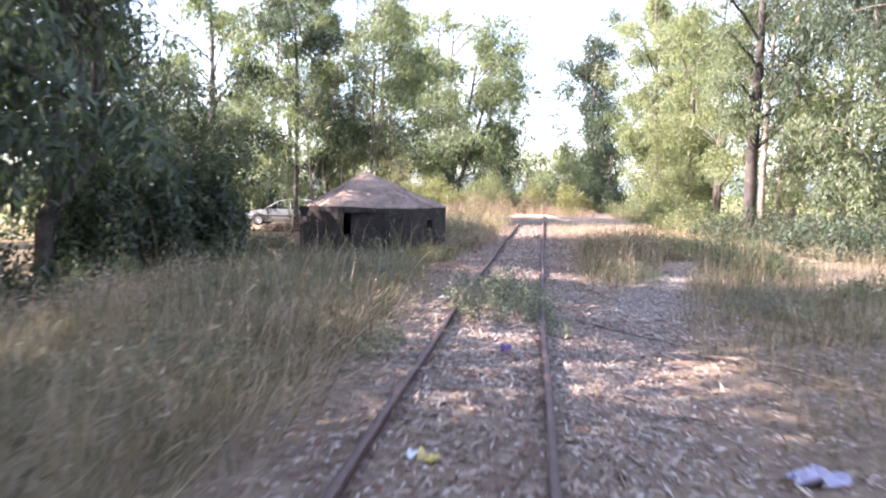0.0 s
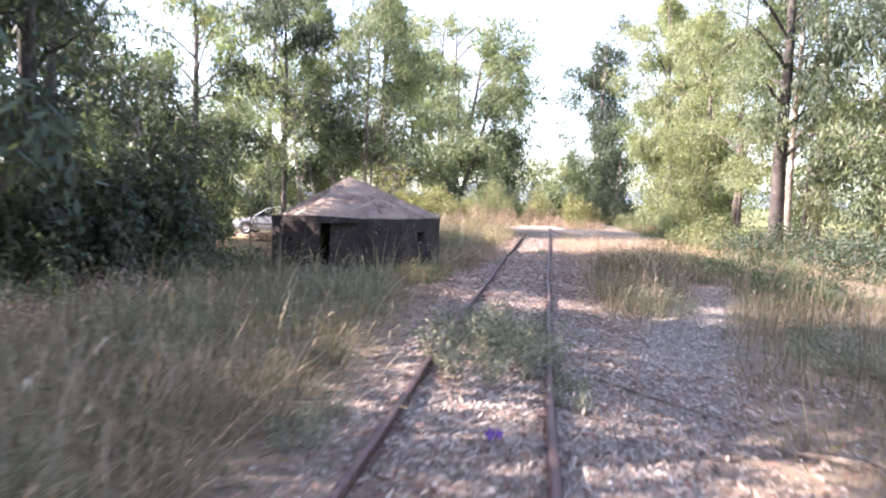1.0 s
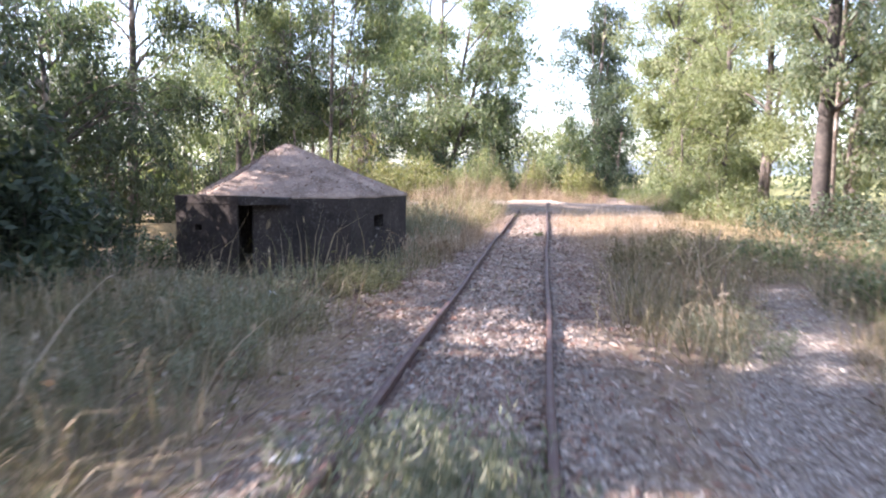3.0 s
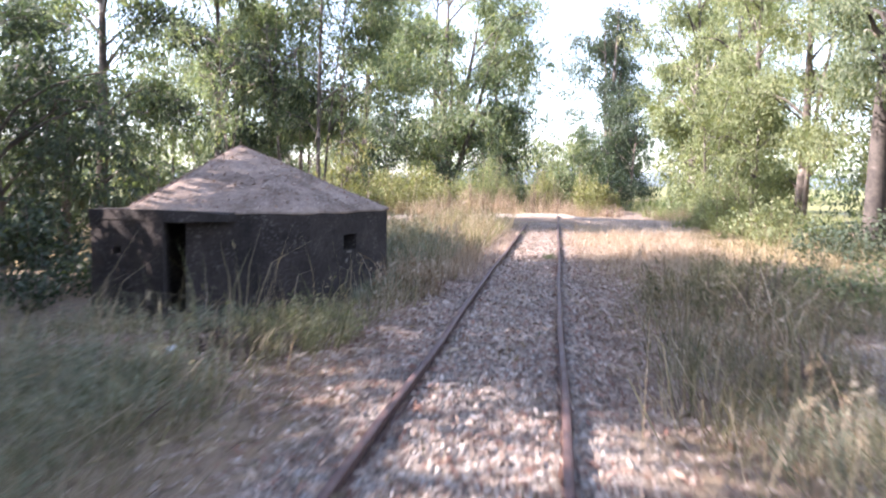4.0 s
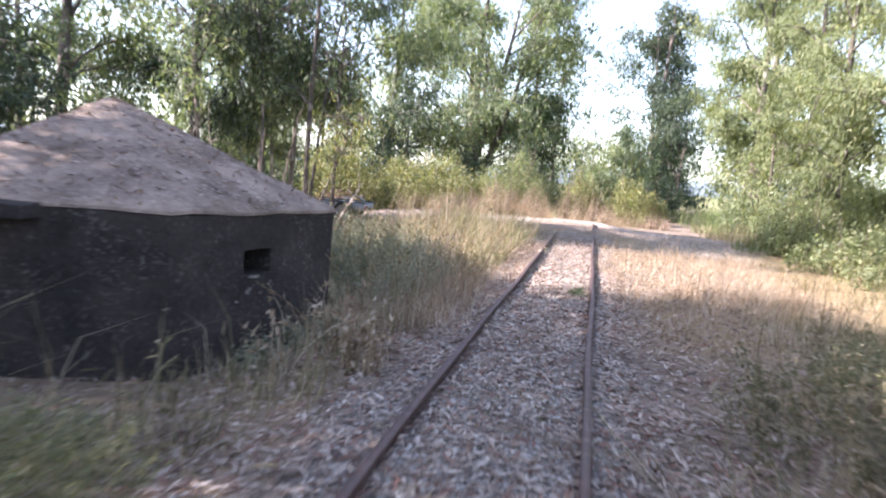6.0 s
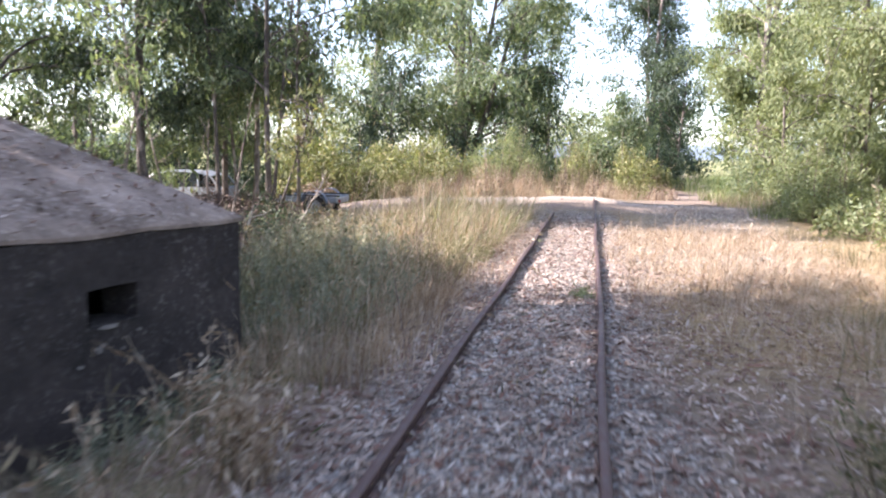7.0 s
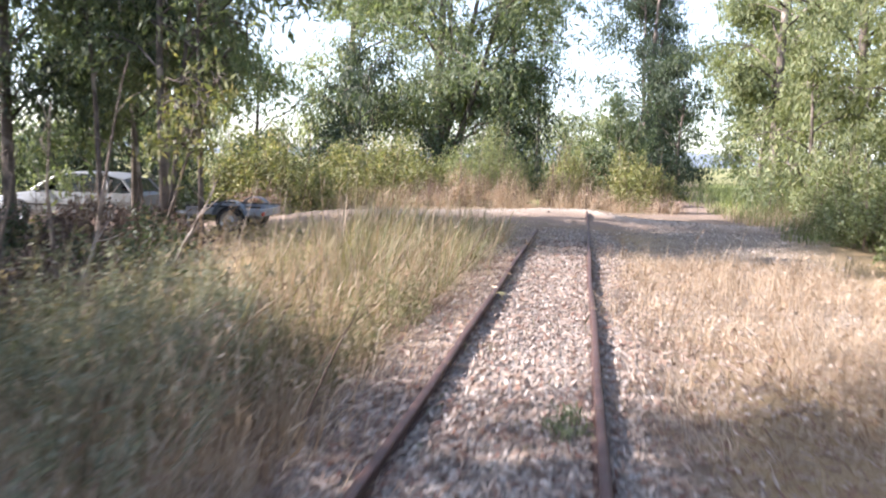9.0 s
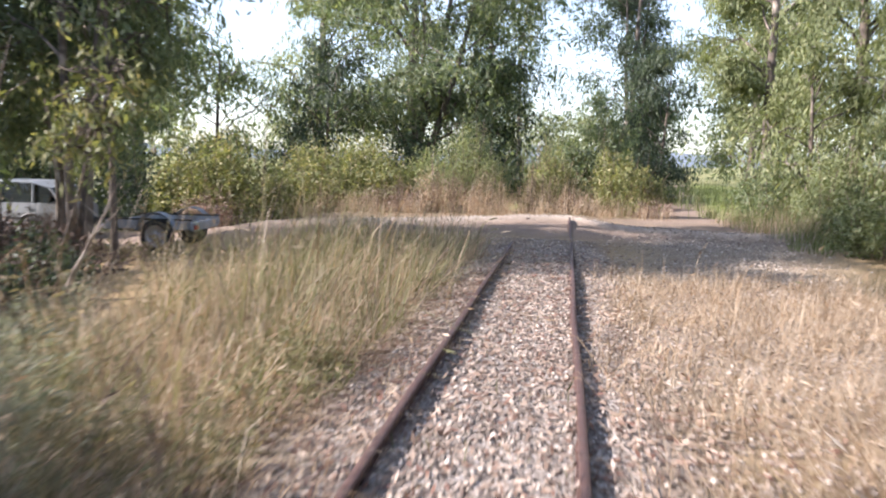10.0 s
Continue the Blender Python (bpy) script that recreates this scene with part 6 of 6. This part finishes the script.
            add_tube(bm, pts, [0.035] * 13, 6)
            part("wheel_arch", bm, BLACK, car, "dark wheel arch")
            wheel(car, (x, y * (W - 0.06), 0.29), 0.29, 0.18 * (1 if y < 0 else -1))
    car.matrix_world = pose(*place, 0, 0, turn)
    return car


build_car((-13.4, 39.0, float(ground_z(-13.4, 39.0))), 4.0)


# ---------------- trailer ----------------
def build_trailer(place, turn):
    """A small open two-wheeled trailer with a drawbar; long along x."""
    tr = thing("trailer", place, "low blue-grey flatbed trailer with arched mudguards", "trailer")
    bm = bmesh.new()
    add_box(bm, (-0.76, -0.62, 0.42), (0.76, 0.62, 0.47), 0.01)
    part("bed", bm, TRAIL, tr, "flat sheet metal bed")
    for y in (-0.64, 0.64):
        bm = bmesh.new()
        add_box(bm, (-0.78, y - 0.025, 0.40), (0.78, y + 0.025, 0.55), 0.012)
        part("side_board", bm, GALV, tr, "pale metal side rail")
        bm = bmesh.new()
        add_box(bm, (-0.79, y - 0.03, 0.553), (0.79, y + 0.03, 0.585), 0.006)
        part("top_rail", bm, BLACK, tr, "dark top rail")
        bm = bmesh.new()
        pts = [(0.2 + 0.34 * math.cos(a), y * 1.17, 0.36 + 0.34 * math.sin(a)) for a in np.linspace(0.1, math.pi - 0.1, 11)]
        for p, q in zip(pts, pts[1:]):
            v = [bm.verts.new((c[0], c[1] + d, c[2])) for c, d in ((p, -0.11), (q, -0.11), (q, 0.11), (p, 0.11))]
            bm.faces.new(v)
        bmesh.ops.remove_doubles(bm, verts=bm.verts[:], dist=0.001)
        bmesh.ops.solidify(bm, geom=bm.faces[:], thickness=0.012)
        part("mudguard", bm, TRAIL, tr, "arched mudguard")
        wheel(tr, (0.2, y * 1.17, 0.29), 0.29, 0.16 * (1 if y < 0 else -1))
    for x in (-0.76, 0.76):
        bm = bmesh.new()
        add_box(bm, (x - 0.02, -0.61, 0.37), (x + 0.02, 0.61, 0.52), 0.01)
        part("end_board", bm, GALV, tr, "metal end rail")
    for y in (-0.5, 0.5):
        bm = bmesh.new()
        add_tube(bm, [(-0.72, y, 0.37), (-1.25, y * 0.08, 0.37)], [0.03, 0.03], 8)
        part("drawbar", bm, GALV, tr)
    bm = bmesh.new()
    add_tube(bm, [(-1.02, 0.0, 0.36), (-1.02, 0.0, 0.03)], [0.022, 0.022], 8)
    add_box(bm, (-1.09, -0.06, 0.0), (-0.95, 0.06, 0.03))
    part("prop_stand", bm, GALV, tr)
    bm = bmesh.new()
    add_box(bm, (0.78, -0.55, 0.39), (0.81, -0.40, 0.47), 0.006)
    part("tail_light", bm, REDLAMP, tr, "red tail light")
    tr.matrix_world = pose(*place, 0, 0, turn)
    return tr


build_trailer((-6.85, 34.9, float(ground_z(-6.85, 34.9)) + 0.005), 4.0)


# ---------------- rubbish on the ground ----------------
def crumple(name, place, sx, sy, h, material, label, seed, category="litter"):
    """A crumpled sheet or wrapper lying on the ground."""
    r = np.random.default_rng(seed)
    bm = bmesh.new()
    bmesh.ops.create_grid(bm, x_segments=9, y_segments=7, size=0.5)
    for v in bm.verts:
        e = noise.noise_vector(Vector((v.co.x * 3 + seed, v.co.y * 3, seed)))
        edge = 1 - 0.25 * abs(noise.noise(Vector((v.co.x * 5, v.co.y * 5, seed * 2.0))))
        v.co = Vector((v.co.x * sx * edge + 0.12 * sx * e.x, v.co.y * sy * edge + 0.12 * sy * e.y, abs(e.z) * h * 2.0 + 0.006))
    bmesh.ops.solidify(bm, geom=bm.faces[:], thickness=0.003)
    me = bpy.data.meshes.new(name)
    bm.to_mesh(me)
    bm.free()
    me.materials.append(material)
    ob = new(name, me)
    ob.matrix_world = pose(place[0], place[1], float(ground_z(*place)) + 0.012, 0, 0, r.uniform(0, 360))
    return tagged(ob, label, category)


crumple("wrapper", (0.165, 6.4), 0.11, 0.09, 0.05, PURPLE, "crumpled purple plastic wrapper between the rails", 3)
crumple("wrapper", (-0.16, 3.30), 0.13, 0.10, 0.04, YELLOW, "crumpled yellow wrapper between the rails", 4)
crumple("wrapper", (-0.26, 3.36), 0.12, 0.08, 0.03, WHITE, "crumpled white plastic wrapper between the rails", 5)
crumple("plastic_bag", (2.05, 3.45), 0.34, 0.20, 0.06, LILAC, "flattened pale lilac plastic bag on dry leaves", 6)
crumple("paper_scrap", (-0.83, 9.75), 0.2, 0.14, 0.05, PAPER, "torn white paper scrap beside the rail", 7)
crumple("plastic_bag", (-2.9, 15.15), 0.17, 0.12, 0.06, WHITE, "white plastic bag in the grass", 8)


def dead_branch(points, r0, label, seed):
    """A fallen dead branch with a few side twigs."""
    r = np.random.default_rng(seed)
    bm = bmesh.new()
    pts = [(x, y, float(ground_z(x, y)) + 0.02 + z) for x, y, z in points]
    add_tube(bm, pts, list(np.linspace(r0, r0 * 0.35, len(pts))), 6)
    for i in range(1, len(pts) - 1):
        p = Vector(pts[i])
        q = p + Vector((*r.normal(0, 0.22, 2), abs(r.normal(0, 0.08))))
        add_tube(bm, [p, (p + q) / 2 + Vector((0, 0, 0.02)), q], [r0 * 0.5, r0 * 0.35, r0 * 0.15], 5)
    me = bpy.data.meshes.new("fallen_branch")
    bm.to_mesh(me)
    bm.free()
    me.materials.append(TWIG)
    return tagged(new("fallen_branch", me), label, "branch")


dead_branch([(0.95, 8.3, 0.0), (1.25, 7.9, 0.02), (1.6, 7.5, 0.02), (1.9, 7.2, 0.0)], 0.014, "thin dead branch lying on the gravel", 21)
dead_branch([(2.1, 6.6, 0.02), (2.5, 6.3, 0.06), (2.9, 5.9, 0.03), (3.2, 5.4, 0.0)], 0.016, "thin dead branch lying in dry grass", 22)
dead_branch([(-1.2, 7.2, 0.0), (-1.6, 6.9, 0.08), (-2.1, 6.6, 0.16)], 0.012, "thin dead stalk leaning over the grass", 23)


# ---------------- single stones on the track bed ----------------
stone_meshes = []
for i in range(6):
    v, f = stone_shape(150 + i)
    stone_meshes.append(mesh_np("stone", v, f, ROCK_PIECE))
r = np.random.default_rng(501)
for i in range(280):
    y = 10.5 + 13.0 * r.random()
    x = r.uniform(-0.46, 0.46)
    rad = r.uniform(0.02, 0.036)
    ob = under("stone", stone_meshes[i % 6], ballast)
    ob.matrix_world = pose(x, y, float(ground_z(x, y)) + 0.3 * rad, 0, 0, r.uniform(0, 360)) @ Matrix.Scale(rad, 4)


# ---------------- the slight curve of the track ----------------
def bend(y):
    """How far the line of the track has drifted to the right at y: it turns by three quarters of a degree."""
    q = np.linspace(-5.0, 42.0, 471)
    drift = np.cumsum(0.0135 * step(2.0, 20.0, q)) * 0.1
    return np.interp(y, q, drift)


def bend_mesh(me, y0=0.0):
    co = np.empty(len(me.vertices) * 3, dtype=np.float32)
    me.vertices.foreach_get("co", co)
    co = co.reshape(-1, 3)
    co[:, 0] += bend(co[:, 1] + y0) - (bend(y0) if y0 else 0.0)
    me.vertices.foreach_set("co", co.ravel())
    me.update()


LONG = {"ground", "ballast", "path_gravel", "road_gravel", "ridge_gravel", "dry_leaves", "dead_twigs", "bank_grass", "dry_grass", "green_grass", "verge_grass", "field_grass"}
for ob in list(scene.collection.objects):
    base = ob.name.split(".")[0]
    if base in LONG:
        bend_mesh(ob.data)
    elif base in ("camera", "sun") or base.endswith("woods") or base.startswith("backdrop") or base == "woods_behind":
        continue
    elif base == "roof_leaves":
        ob.location.x += float(bend(HEX_C.y))
    elif base == "fallen_branch":
        ob.location.x += float(bend(7.0))
    elif base == "rail":
        for piece in ob.children:
            bend_mesh(piece.data, ob.location.y)
        ob.location.x += float(bend(ob.location.y))
    elif (ob.parent is None or base == "stone") and ob.location.y < 43.0:
        ob.location.x += float(bend(ob.location.y))
